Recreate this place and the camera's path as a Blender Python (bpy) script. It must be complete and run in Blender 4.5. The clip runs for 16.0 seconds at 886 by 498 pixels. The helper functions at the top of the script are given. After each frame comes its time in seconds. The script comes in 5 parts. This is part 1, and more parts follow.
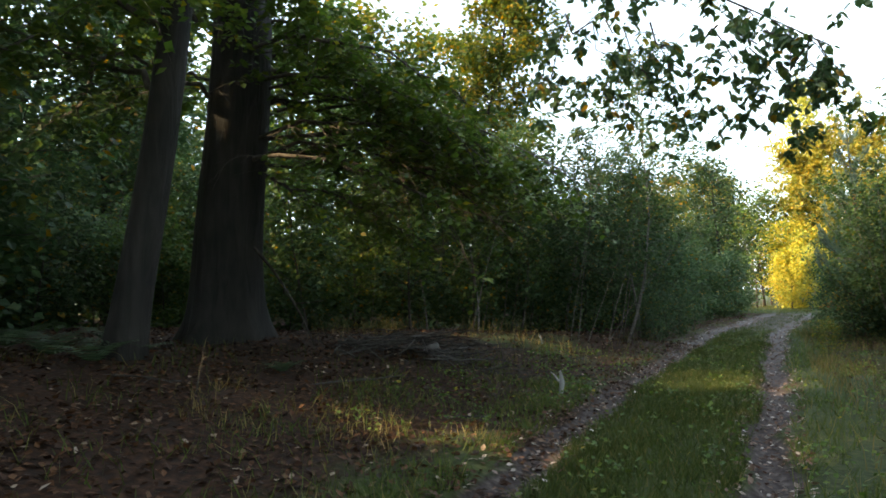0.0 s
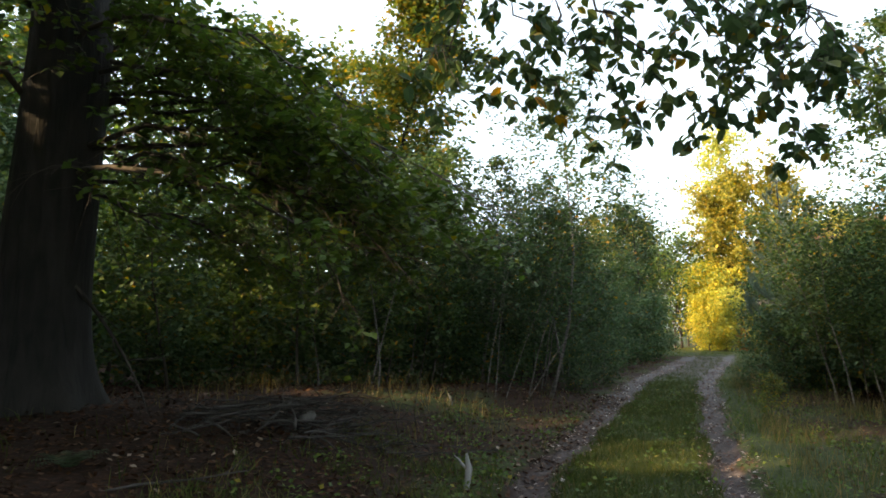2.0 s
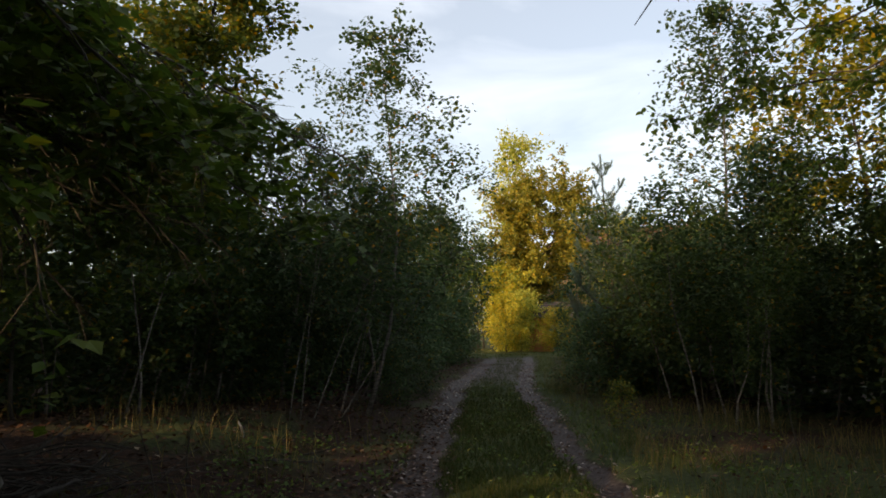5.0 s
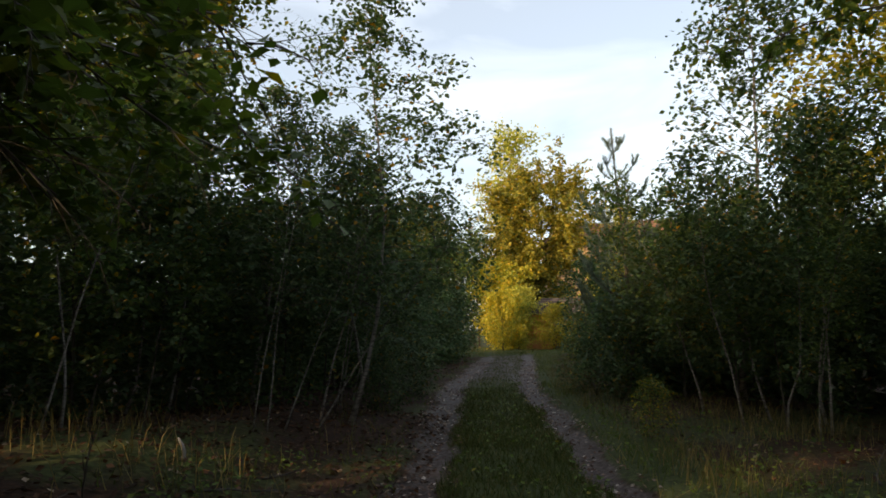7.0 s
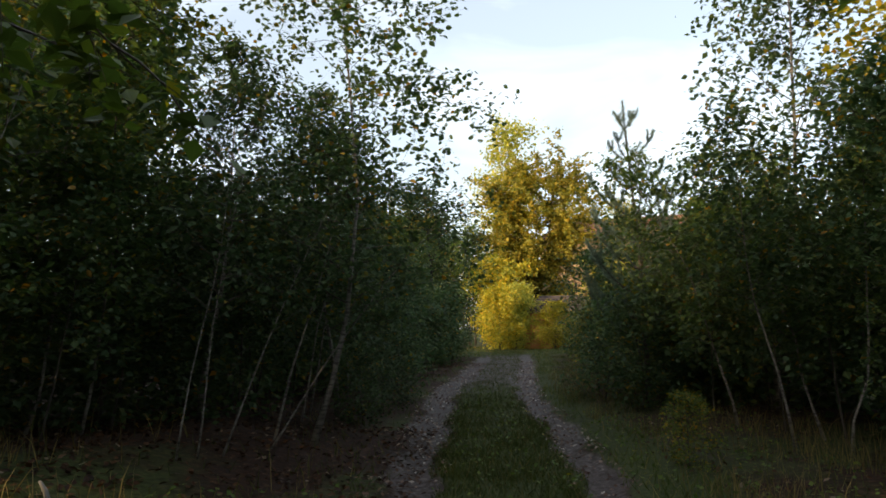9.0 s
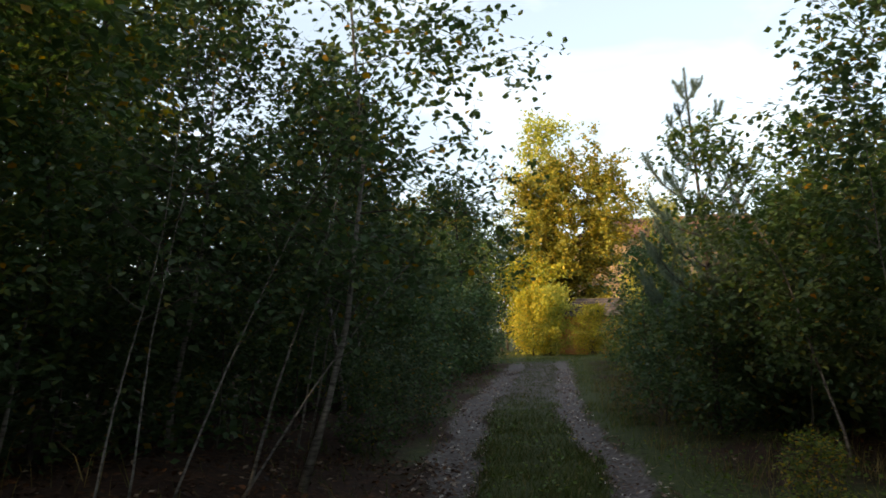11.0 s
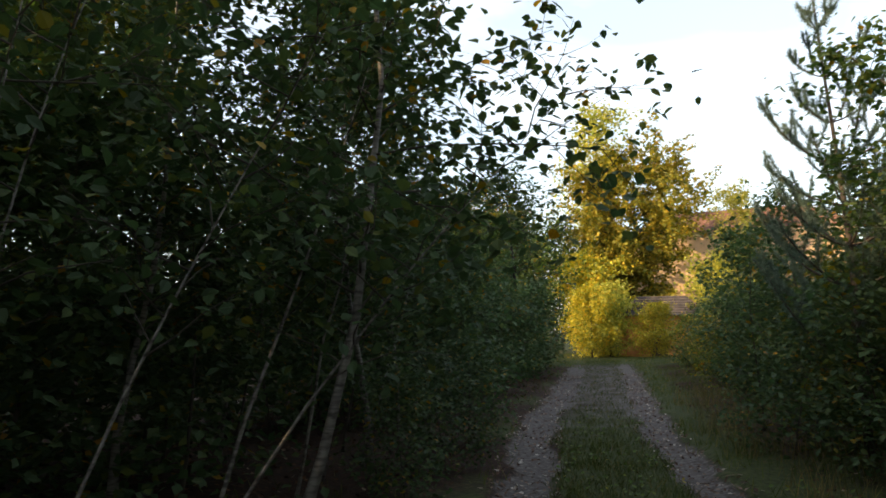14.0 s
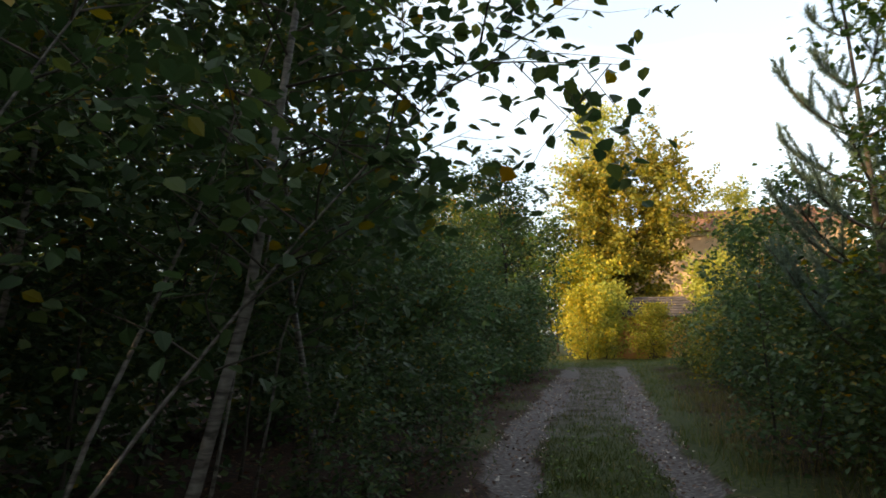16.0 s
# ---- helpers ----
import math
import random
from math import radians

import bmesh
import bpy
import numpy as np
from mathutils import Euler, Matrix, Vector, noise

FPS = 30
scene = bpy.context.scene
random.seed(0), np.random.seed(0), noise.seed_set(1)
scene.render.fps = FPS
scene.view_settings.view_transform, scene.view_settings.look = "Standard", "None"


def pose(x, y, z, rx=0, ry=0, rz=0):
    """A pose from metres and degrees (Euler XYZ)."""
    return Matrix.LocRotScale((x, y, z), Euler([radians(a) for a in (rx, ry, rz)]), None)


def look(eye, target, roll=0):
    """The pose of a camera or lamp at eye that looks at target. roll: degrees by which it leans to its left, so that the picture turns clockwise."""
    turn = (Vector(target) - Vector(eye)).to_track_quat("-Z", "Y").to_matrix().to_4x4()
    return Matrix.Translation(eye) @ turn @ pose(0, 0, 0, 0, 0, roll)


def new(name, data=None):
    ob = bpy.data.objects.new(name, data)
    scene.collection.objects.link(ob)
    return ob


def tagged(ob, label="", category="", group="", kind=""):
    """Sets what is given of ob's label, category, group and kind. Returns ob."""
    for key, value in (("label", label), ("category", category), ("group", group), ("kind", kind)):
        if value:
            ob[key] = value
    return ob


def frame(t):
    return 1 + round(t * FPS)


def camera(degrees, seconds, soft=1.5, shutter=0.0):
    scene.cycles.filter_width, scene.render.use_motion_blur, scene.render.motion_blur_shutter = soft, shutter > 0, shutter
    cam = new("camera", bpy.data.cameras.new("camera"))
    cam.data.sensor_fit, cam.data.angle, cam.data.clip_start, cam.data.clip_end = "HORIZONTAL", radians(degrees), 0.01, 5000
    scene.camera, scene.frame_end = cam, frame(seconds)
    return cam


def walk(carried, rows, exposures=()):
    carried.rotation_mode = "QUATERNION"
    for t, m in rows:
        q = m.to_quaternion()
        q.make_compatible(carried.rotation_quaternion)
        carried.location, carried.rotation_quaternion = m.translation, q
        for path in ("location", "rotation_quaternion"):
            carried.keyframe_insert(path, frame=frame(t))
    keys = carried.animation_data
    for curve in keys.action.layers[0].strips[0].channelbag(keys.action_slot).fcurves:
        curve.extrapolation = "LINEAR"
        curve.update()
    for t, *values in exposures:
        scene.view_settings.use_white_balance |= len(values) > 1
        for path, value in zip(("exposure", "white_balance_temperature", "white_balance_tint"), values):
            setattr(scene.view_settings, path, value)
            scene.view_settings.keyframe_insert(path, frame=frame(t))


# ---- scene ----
cam = camera(64.2, 16.0, 1.75)
PATH = [
    (0, (-0.021, 0.035, 1.53), (-0.034, 2.032, 1.639), 0.3),
    (0.5, (0.181, 0.603, 1.586), (0.268, 2.598, 1.709), 0.5),
    (1, (0.365, 1.169, 1.604), (0.577, 3.152, 1.752), 0.3),
    (1.5, (0.501, 1.729, 1.637), (0.716, 3.709, 1.819), 0.6),
    (2, (0.501, 2.324, 1.729), (0.703, 4.302, 1.946), 0.6),
    (2.5, (0.555, 2.884, 1.747), (0.878, 4.843, 1.984), 0.5),
    (3, (0.509, 3.424, 1.745), (0.912, 5.368, 1.993), 0.7),
    (3.5, (0.568, 3.919, 1.737), (1.117, 5.827, 1.981), 0.4),
    (4, (0.659, 4.437, 1.712), (1.302, 6.315, 1.952), 0.5),
    (4.5, (0.709, 4.916, 1.729), (1.457, 6.757, 1.959), 0.6),
    (7, (1.519, 7.221, 1.606), (2.296, 9.049, 1.833), -0.3),
    (7.5, (1.79, 7.74, 1.601), (2.587, 9.56, 1.828), -0.4),
    (8, (2.004, 8.186, 1.608), (2.765, 10.022, 1.833), -0.1),
    (8.5, (2.248, 8.603, 1.606), (3.033, 10.429, 1.829), -0.2),
    (11, (3.406, 11.076, 1.7), (4.109, 12.934, 1.931), 0.0),
    (11.5, (3.583, 11.531, 1.712), (4.204, 13.418, 1.943), 0.1),
    (12, (3.692, 11.923, 1.682), (4.304, 13.813, 1.913), 0.3),
    (12.5, (3.898, 12.507, 1.705), (4.473, 14.409, 1.935), 0.1),
    (13, (3.958, 12.797, 1.696), (4.502, 14.708, 1.929), 0.6),
    (13.5, (4.172, 13.243, 1.688), (4.776, 15.135, 1.919), 0.4),
    (14, (4.311, 13.682, 1.703), (4.881, 15.585, 1.935), -0.0),
    (14.5, (4.493, 13.927, 1.707), (5.099, 15.818, 1.947), 0.1),
    (15, (4.739, 14.396, 1.699), (5.34, 16.29, 1.931), -0.0),
    (15.5, (4.84, 14.617, 1.65), (5.38, 16.529, 1.879), 0.5),
    (16, (5.048, 14.833, 1.635), (5.625, 16.733, 1.873), 0.1),
]
EXPOSURES = [(0, 2.15, 6500, 4), (1.5, 2.0, 6700, 6), (3, 1.42, 6900, 9), (4.5, 0.5, 7200, 13), (8.5, 0.74, 7050, 10), (12.5, 0.92, 6900, 9), (16, 1.05, 7000, 9)]
walk(cam, [(t, look(eye, target, roll)) for t, eye, target, roll in PATH], EXPOSURES)

# ---- world, sun ----
SUN_BEARING, SUN_HEIGHT = -100.0, 19.0     # degrees from +y towards +x; degrees above the horizon


def build_light():
    world = bpy.data.worlds.new("sky")
    scene.world = world
    world.use_nodes = True
    nt = world.node_tree
    nt.nodes.clear()
    out = nt.nodes.new("ShaderNodeOutputWorld")
    bg = nt.nodes.new("ShaderNodeBackground")
    sky = nt.nodes.new("ShaderNodeTexSky")
    sky.sky_type = "NISHITA"
    sky.sun_disc = False
    sky.sun_elevation = radians(SUN_HEIGHT)
    sky.sun_rotation = radians(SUN_BEARING)
    sky.dust_density = 2.0
    sky.air_density = 1.0
    # thin streaks of high cloud
    co = nt.nodes.new("ShaderNodeTexCoord")
    mp = nt.nodes.new("ShaderNodeMapping")
    mp.inputs["Scale"].default_value = (1.2, 3.2, 7.0)
    mp.inputs["Rotation"].default_value = (0.0, 0.35, 0.3)
    nz = nt.nodes.new("ShaderNodeTexNoise")
    nz.inputs["Scale"].default_value = 1.7
    nz.inputs["Detail"].default_value = 6.0
    nz.inputs["Distortion"].default_value = 0.5
    rp = nt.nodes.new("ShaderNodeValToRGB")
    rp.color_ramp.elements[0].position = 0.46
    rp.color_ramp.elements[0].color = (0.2, 0.2, 0.2, 1)
    rp.color_ramp.elements[1].position = 0.76
    rp.color_ramp.elements[1].color = (0.42, 0.42, 0.42, 1)
    mix = nt.nodes.new("ShaderNodeMix")
    mix.data_type = "RGBA"
    mix.inputs[7].default_value = (9.6, 10.4, 11.4, 1)
    nt.links.new(co.outputs["Generated"], mp.inputs["Vector"])
    nt.links.new(mp.outputs[0], nz.inputs["Vector"])
    nt.links.new(nz.outputs["Fac"], rp.inputs[0])
    nt.links.new(rp.outputs[0], mix.inputs[0])
    nt.links.new(sky.outputs[0], mix.inputs[6])
    nt.links.new(mix.outputs[2], bg.inputs[0])
    bg.inputs[1].default_value = 0.145
    nt.links.new(bg.outputs[0], out.inputs[0])
    lamp = bpy.data.lights.new("sun", "SUN")
    lamp.energy, lamp.angle, lamp.color = 4.8, radians(0.6), (1.0, 0.74, 0.42)
    ob = new("sun", lamp)
    b, h = radians(SUN_BEARING), radians(SUN_HEIGHT)
    way = Vector((math.sin(b) * math.cos(h), math.cos(b) * math.cos(h), math.sin(h)))
    ob.matrix_world = look(way * 100, (0, 0, 0))


build_light()

# ---- materials ----


def material(name):
    m = bpy.data.materials.new(name)
    m.use_nodes = True
    nt = m.node_tree
    return m, nt, nt.nodes["Principled BSDF"]


def ramp(nt, stops):
    r = nt.nodes.new("ShaderNodeValToRGB")
    els = r.color_ramp.elements
    els[0].position, els[0].color = stops[0][0], (*stops[0][1], 1)
    els[1].position, els[1].color = stops[-1][0], (*stops[-1][1], 1)
    for pos, col in stops[1:-1]:
        e = els.new(pos)
        e.color = (*col, 1)
    return r


def noise_node(nt, scale, detail=4.0, stretch=(1, 1, 1), distortion=0.0):
    co = nt.nodes.new("ShaderNodeTexCoord")
    mp = nt.nodes.new("ShaderNodeMapping")
    mp.inputs["Scale"].default_value = stretch
    nz = nt.nodes.new("ShaderNodeTexNoise")
    nz.inputs["Scale"].default_value = scale
    nz.inputs["Detail"].default_value = detail
    nz.inputs["Distortion"].default_value = distortion
    nt.links.new(co.outputs["Object"], mp.inputs["Vector"])
    nt.links.new(mp.outputs[0], nz.inputs["Vector"])
    return nz


def bump(nt, bsdf, height, strength, distance):
    b = nt.nodes.new("ShaderNodeBump")
    b.inputs["Strength"].default_value = strength
    b.inputs["Distance"].default_value = distance
    nt.links.new(height, b.inputs["Height"])
    nt.links.new(b.outputs[0], bsdf.inputs["Normal"])


def leaf_material(name, stops, through_light=0.4, rough=0.55):
    """Leaves: each its own tint, a share of the light passes through."""
    m, nt, bsdf = material(name)
    geo = nt.nodes.new("ShaderNodeNewGeometry")
    rp = ramp(nt, stops)
    nt.links.new(geo.outputs["Random Per Island"], rp.inputs[0])
    hsv = nt.nodes.new("ShaderNodeHueSaturation")
    info = nt.nodes.new("ShaderNodeObjectInfo")
    rng = nt.nodes.new("ShaderNodeMapRange")
    rng.inputs[3].default_value, rng.inputs[4].default_value = 0.75, 1.25
    nt.links.new(info.outputs["Random"], rng.inputs[0])
    nt.links.new(rng.outputs[0], hsv.inputs["Value"])
    nt.links.new(rp.outputs[0], hsv.inputs["Color"])
    nt.links.new(hsv.outputs[0], bsdf.inputs["Base Color"])
    bsdf.inputs["Roughness"].default_value = rough
    bsdf.inputs["Specular IOR Level"].default_value = 0.22
    tr = nt.nodes.new("ShaderNodeBsdfTranslucent")
    bright = nt.nodes.new("ShaderNodeHueSaturation")
    bright.inputs["Saturation"].default_value = 1.15
    bright.inputs["Value"].default_value = 1.45
    nt.links.new(hsv.outputs[0], bright.inputs["Color"])
    nt.links.new(bright.outputs[0], tr.inputs["Color"])
    mx = nt.nodes.new("ShaderNodeMixShader")
    mx.inputs[0].default_value = through_light
    nt.links.new(bsdf.outputs[0], mx.inputs[1])
    nt.links.new(tr.outputs[0], mx.inputs[2])
    nt.links.new(mx.outputs[0], nt.nodes["Material Output"].inputs["Surface"])
    return m


def bark_material(name, dark, light, scale, stretch, depth, rough=0.9):
    m, nt, bsdf = material(name)
    a = noise_node(nt, scale, 8, stretch, 0.6)
    b = noise_node(nt, scale * 0.18, 3)
    mx = nt.nodes.new("ShaderNodeMath")
    mx.operation = "MULTIPLY_ADD"
    mx.inputs[1].default_value, mx.inputs[2].default_value = 0.6, 0.0
    nt.links.new(b.outputs["Fac"], mx.inputs[0])
    add = nt.nodes.new("ShaderNodeMath")
    add.operation = "MULTIPLY_ADD"
    add.inputs[1].default_value = 0.7
    nt.links.new(a.outputs["Fac"], add.inputs[0])
    nt.links.new(mx.outputs[0], add.inputs[2])
    rp = ramp(nt, [(0.45, dark), (0.85, light)])
    nt.links.new(add.outputs[0], rp.inputs[0])
    nt.links.new(rp.outputs[0], bsdf.inputs["Base Color"])
    bsdf.inputs["Roughness"].default_value = rough
    bump(nt, bsdf, a.outputs["Fac"], 0.9, depth)
    return m


def birch_bark():
    m, nt, bsdf = material("birch_bark")
    a = noise_node(nt, 6.0, 5, (1.0, 1.0, 5.0), 0.4)
    rp = ramp(nt, [(0.36, (0.03, 0.025, 0.02)), (0.44, (0.09, 0.078, 0.066)), (0.62, (0.19, 0.17, 0.15)), (0.8, (0.10, 0.082, 0.068))])
    nt.links.new(a.outputs["Fac"], rp.inputs[0])
    nt.links.new(rp.outputs[0], bsdf.inputs["Base Color"])
    bsdf.inputs["Roughness"].default_value = 0.65
    bump(nt, bsdf, a.outputs["Fac"], 0.4, 0.004)
    return m


def ground_material():
    """Forest floor: litter, sandy wheel tracks and turf, laid out by the masks of the ground mesh."""
    m, nt, bsdf = material("forest_floor")

    def attr(n):
        a = nt.nodes.new("ShaderNodeAttribute")
        a.attribute_name = n
        return a.outputs["Fac"]

    fine = noise_node(nt, 14.0, 8)
    wide = noise_node(nt, 1.3, 5)
    litter = ramp(nt, [(0.30, (0.012, 0.007, 0.005)), (0.5, (0.024, 0.011, 0.006)), (0.62, (0.048, 0.022, 0.011)), (0.75, (0.09, 0.050, 0.028))])
    sand = ramp(nt, [(0.30, (0.045, 0.035, 0.032)), (0.52, (0.10, 0.087, 0.082)), (0.72, (0.21, 0.192, 0.182))])
    soil = ramp(nt, [(0.30, (0.022, 0.014, 0.013)), (0.55, (0.052, 0.035, 0.031)), (0.75, (0.11, 0.082, 0.074))])
    turf = ramp(nt, [(0.30, (0.016, 0.021, 0.006)), (0.55, (0.04, 0.052, 0.014)), (0.75, (0.085, 0.075, 0.03))])
    for r in (litter, sand, soil, turf):
        nt.links.new(fine.outputs["Fac"], r.inputs[0])

    def mixed(fac, a, b):
        mx = nt.nodes.new("ShaderNodeMix")
        mx.data_type = "RGBA"
        nt.links.new(fac, mx.inputs[0])
        nt.links.new(a, mx.inputs[6])
        nt.links.new(b, mx.inputs[7])
        return mx.outputs[2]

    def rough_edge(mask):
        """The mask with a frayed border."""
        s = nt.nodes.new("ShaderNodeMath")
        s.operation = "MULTIPLY_ADD"
        s.inputs[1].default_value = 1.1
        nt.links.new(wide.outputs["Fac"], s.inputs[0])
        nt.links.new(mask, s.inputs[2])
        r = nt.nodes.new("ShaderNodeMapRange")
        r.inputs[1].default_value, r.inputs[2].default_value = 0.85, 1.2
        nt.links.new(s.outputs[0], r.inputs[0])
        return r.outputs[0]

    c = mixed(rough_edge(attr("turf")), litter.outputs[0], turf.outputs[0])
    c = mixed(rough_edge(attr("rut")), c, mixed(attr("sandy"), soil.outputs[0], sand.outputs[0]))
    nt.links.new(c, bsdf.inputs["Base Color"])
    bsdf.inputs["Roughness"].default_value = 0.95
    bsdf.inputs["Specular IOR Level"].default_value = 0.2
    bump(nt, bsdf, fine.outputs["Fac"], 0.8, 0.016)
    return m


def painted(name, a, b, scale, rough=0.85, depth=0.003):
    m, nt, bsdf = material(name)
    nz = noise_node(nt, scale, 7)
    rp = ramp(nt, [(0.3, a), (0.7, b)])
    nt.links.new(nz.outputs["Fac"], rp.inputs[0])
    nt.links.new(rp.outputs[0], bsdf.inputs["Base Color"])
    bsdf.inputs["Roughness"].default_value = rough
    bump(nt, bsdf, nz.outputs["Fac"], 0.5, depth)
    return m


LEAF = leaf_material("green_leaf", [(0.0, (0.042, 0.075, 0.024)), (0.6, (0.070, 0.115, 0.034)), (0.95, (0.11, 0.14, 0.034)), (0.98, (0.26, 0.19, 0.02)), (1.0, (0.34, 0.17, 0.02))])
# the few yellow tints of dark_leaf stand for sunlit glints
LEAF_DARK = leaf_material("dark_leaf", [(0.0, (0.036, 0.066, 0.028)), (0.7, (0.056, 0.092, 0.036)), (0.955, (0.09, 0.115, 0.034)), (0.975, (0.22, 0.17, 0.03)), (1.0, (0.27, 0.14, 0.025))], 0.35)
LEAF_BEECH = leaf_material("beech_leaf", [(0.0, (0.055, 0.090, 0.022)), (0.6, (0.082, 0.128, 0.028)), (0.95, (0.12, 0.15, 0.03)), (1.0, (0.25, 0.20, 0.03))], 0.34)
LEAF_TURNING = leaf_material("turning_leaf", [(0.0, (0.05, 0.075, 0.02)), (0.6, (0.09, 0.115, 0.026)), (0.85, (0.18, 0.165, 0.028)), (1.0, (0.30, 0.17, 0.02))])
LEAF_YELLOW = leaf_material("yellow_leaf", [(0.0, (0.14, 0.165, 0.03)), (0.4, (0.28, 0.27, 0.04)), (0.8, (0.42, 0.36, 0.045)), (1.0, (0.46, 0.28, 0.03))], 0.35)
LEAF_GOLD = leaf_material("gold_leaf", [(0.0, (0.11, 0.14, 0.03)), (0.35, (0.235, 0.225, 0.045)), (0.8, (0.385, 0.325, 0.055)), (1.0, (0.46, 0.30, 0.04))], 0.35)
LEAF_LIME = leaf_material("lime_leaf", [(0.0, (0.17, 0.20, 0.04)), (0.6, (0.30, 0.31, 0.07)), (1.0, (0.42, 0.36, 0.07))], 0.4)
# lightened and blued to carry the haze over the pine
NEEDLE = leaf_material("pine_needle", [(0.0, (0.07, 0.11, 0.085)), (1.0, (0.14, 0.185, 0.14))], 0.3)
GRASS = leaf_material("grass_blade", [(0.0, (0.037, 0.054, 0.013)), (0.6, (0.064, 0.088, 0.020)), (0.9, (0.11, 0.11, 0.034)), (1.0, (0.22, 0.18, 0.075))], 0.35)
DRY_GRASS = leaf_material("dry_grass_blade", [(0.0, (0.055, 0.065, 0.02)), (0.45, (0.12, 0.10, 0.038)), (1.0, (0.27, 0.20, 0.085))], 0.35)
LITTER = leaf_material("fallen_leaf", [(0.0, (0.018, 0.008, 0.004)), (0.6, (0.052, 0.021, 0.008)), (0.95, (0.115, 0.054, 0.024)), (1.0, (0.34, 0.27, 0.21))], 0.15, 0.6)
PALE_LITTER = leaf_material("pale_fallen_leaf", [(0.0, (0.045, 0.022, 0.014)), (0.5, (0.11, 0.062, 0.042)), (0.8, (0.22, 0.15, 0.115)), (1.0, (0.48, 0.43, 0.38))], 0.15, 0.6)
FERN = leaf_material("fern_frond", [(0.0, (0.03, 0.05, 0.025)), (1.0, (0.06, 0.085, 0.04))], 0.35)
# kept near black: the shade on the backlit trunks is in the colour
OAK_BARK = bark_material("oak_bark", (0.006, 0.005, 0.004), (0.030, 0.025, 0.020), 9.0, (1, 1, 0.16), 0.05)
DARK_BARK = bark_material("twig_bark", (0.020, 0.016, 0.012), (0.085, 0.068, 0.052), 14.0, (1, 1, 0.3), 0.01)
PALE_BARK = birch_bark()
PINE_BARK = bark_material("pine_bark", (0.032, 0.024, 0.019), (0.095, 0.072, 0.057), 12.0, (1, 1, 0.35), 0.015)
DEADWOOD = bark_material("dead_wood", (0.02, 0.017, 0.015), (0.085, 0.072, 0.062), 16.0, (1, 1, 0.15), 0.006)
BLEACHED = bark_material("bleached_wood", (0.12, 0.113, 0.106), (0.32, 0.305, 0.29), 18.0, (1, 1, 0.12), 0.006)
FLOOR = ground_material()
STUCCO = painted("ochre_stucco", (0.40, 0.26, 0.15), (0.52, 0.35, 0.21), 0.9)
BRICKISH = painted("orange_render", (0.42, 0.17, 0.06), (0.52, 0.24, 0.09), 1.5)
ROOF_TILE = painted("clay_tile", (0.15, 0.075, 0.052), (0.25, 0.125, 0.088), 2.2)
DARK_TILE = painted("weathered_tile", (0.03, 0.026, 0.027), (0.075, 0.06, 0.06), 2.6)
DARK_WOOD = painted("dark_planks", (0.03, 0.022, 0.016), (0.07, 0.05, 0.036), 3.0)
PALE_TRIM = painted("pale_cornice", (0.42, 0.34, 0.24), (0.56, 0.46, 0.33), 2.0)

# ---- the plan ----
RUT_Y = (-30.0, 0.0, 6.5, 10.6, 14.8, 19.2, 22.8, 25.9, 29.7, 38.8, 44.4, 50.0, 90.0)
LEFT_X = (-16.4, -2.2, 0.8, 2.5, 4.5, 6.6, 8.3, 9.8, 12.0, 17.1, 20.2, 23.4, 50.0)
RIGHT_X = (-14.6, -0.3, 2.85, 4.85, 6.7, 8.9, 10.5, 12.2, 14.4, 19.7, 22.8, 26.0, 53.0)


def left_rut(y):
    return np.interp(y, RUT_Y, LEFT_X)


def right_rut(y):
    return np.interp(y, RUT_Y, RIGHT_X)


def smooth(v, a, b):
    k = np.clip((v - a) / (b - a), 0, 1)
    return k * k * (3 - 2 * k)


def waves(x, y):
    return (np.sin(x * 0.9 + 1.3 * np.sin(y * 0.5)) * np.cos(y * 0.8 + 0.7) * 0.5 + np.sin(x * 2.7 + y * 1.9) * 0.18
            + np.sin(x * 5.1 - y * 4.3 + 2.0 * np.sin(x * 1.7)) * 0.10 + np.sin(x * 9.7 + 3.1) * np.sin(y * 8.9) * 0.07)


def masks(x, y):
    """How far a place is wheel track, and how far turf (the rest is litter)."""
    l, r = left_rut(y), right_rut(y)
    wob = 0.09 * np.sin(y * 1.9) + 0.06 * np.sin(y * 4.7 + x)
    wide = 0.16 + 0.009 * np.clip(y - 8, 0, 30)
    rut = np.maximum(1 - smooth(np.abs(x - l + wob), wide - 0.1, wide + 0.2), 1 - smooth(np.abs(x - r + wob), wide - 0.1, wide + 0.14))
    between = smooth(x, l - 0.1, l + 0.4) * (1 - smooth(x, r - 0.3, r + 0.2))
    rut = np.maximum(rut, 0.55 * between * smooth(y, 18.0, 31.0))
    rut *= 1 - smooth(y, 44.0, 49.0)
    turf = smooth(x, l + 0.1, l + 0.5) * (1 - smooth(x, r + 0.7, r + 2.2))
    turf = np.maximum(turf, smooth(x, l - 2.2, l - 0.6) * (0.38 + 0.22 * (1 - smooth(y, 12.0, 16.0)) + 0.25 * np.sin(y * 1.3)))
    turf = np.maximum(turf, smooth(y, 44.0, 48.0))
    turf = np.maximum(turf, 0.8 * np.exp(-((x - 1.6) ** 2 / 4.0 + (y - 15.5) ** 2 / 6.0)))
    return rut, turf * (1 - rut)


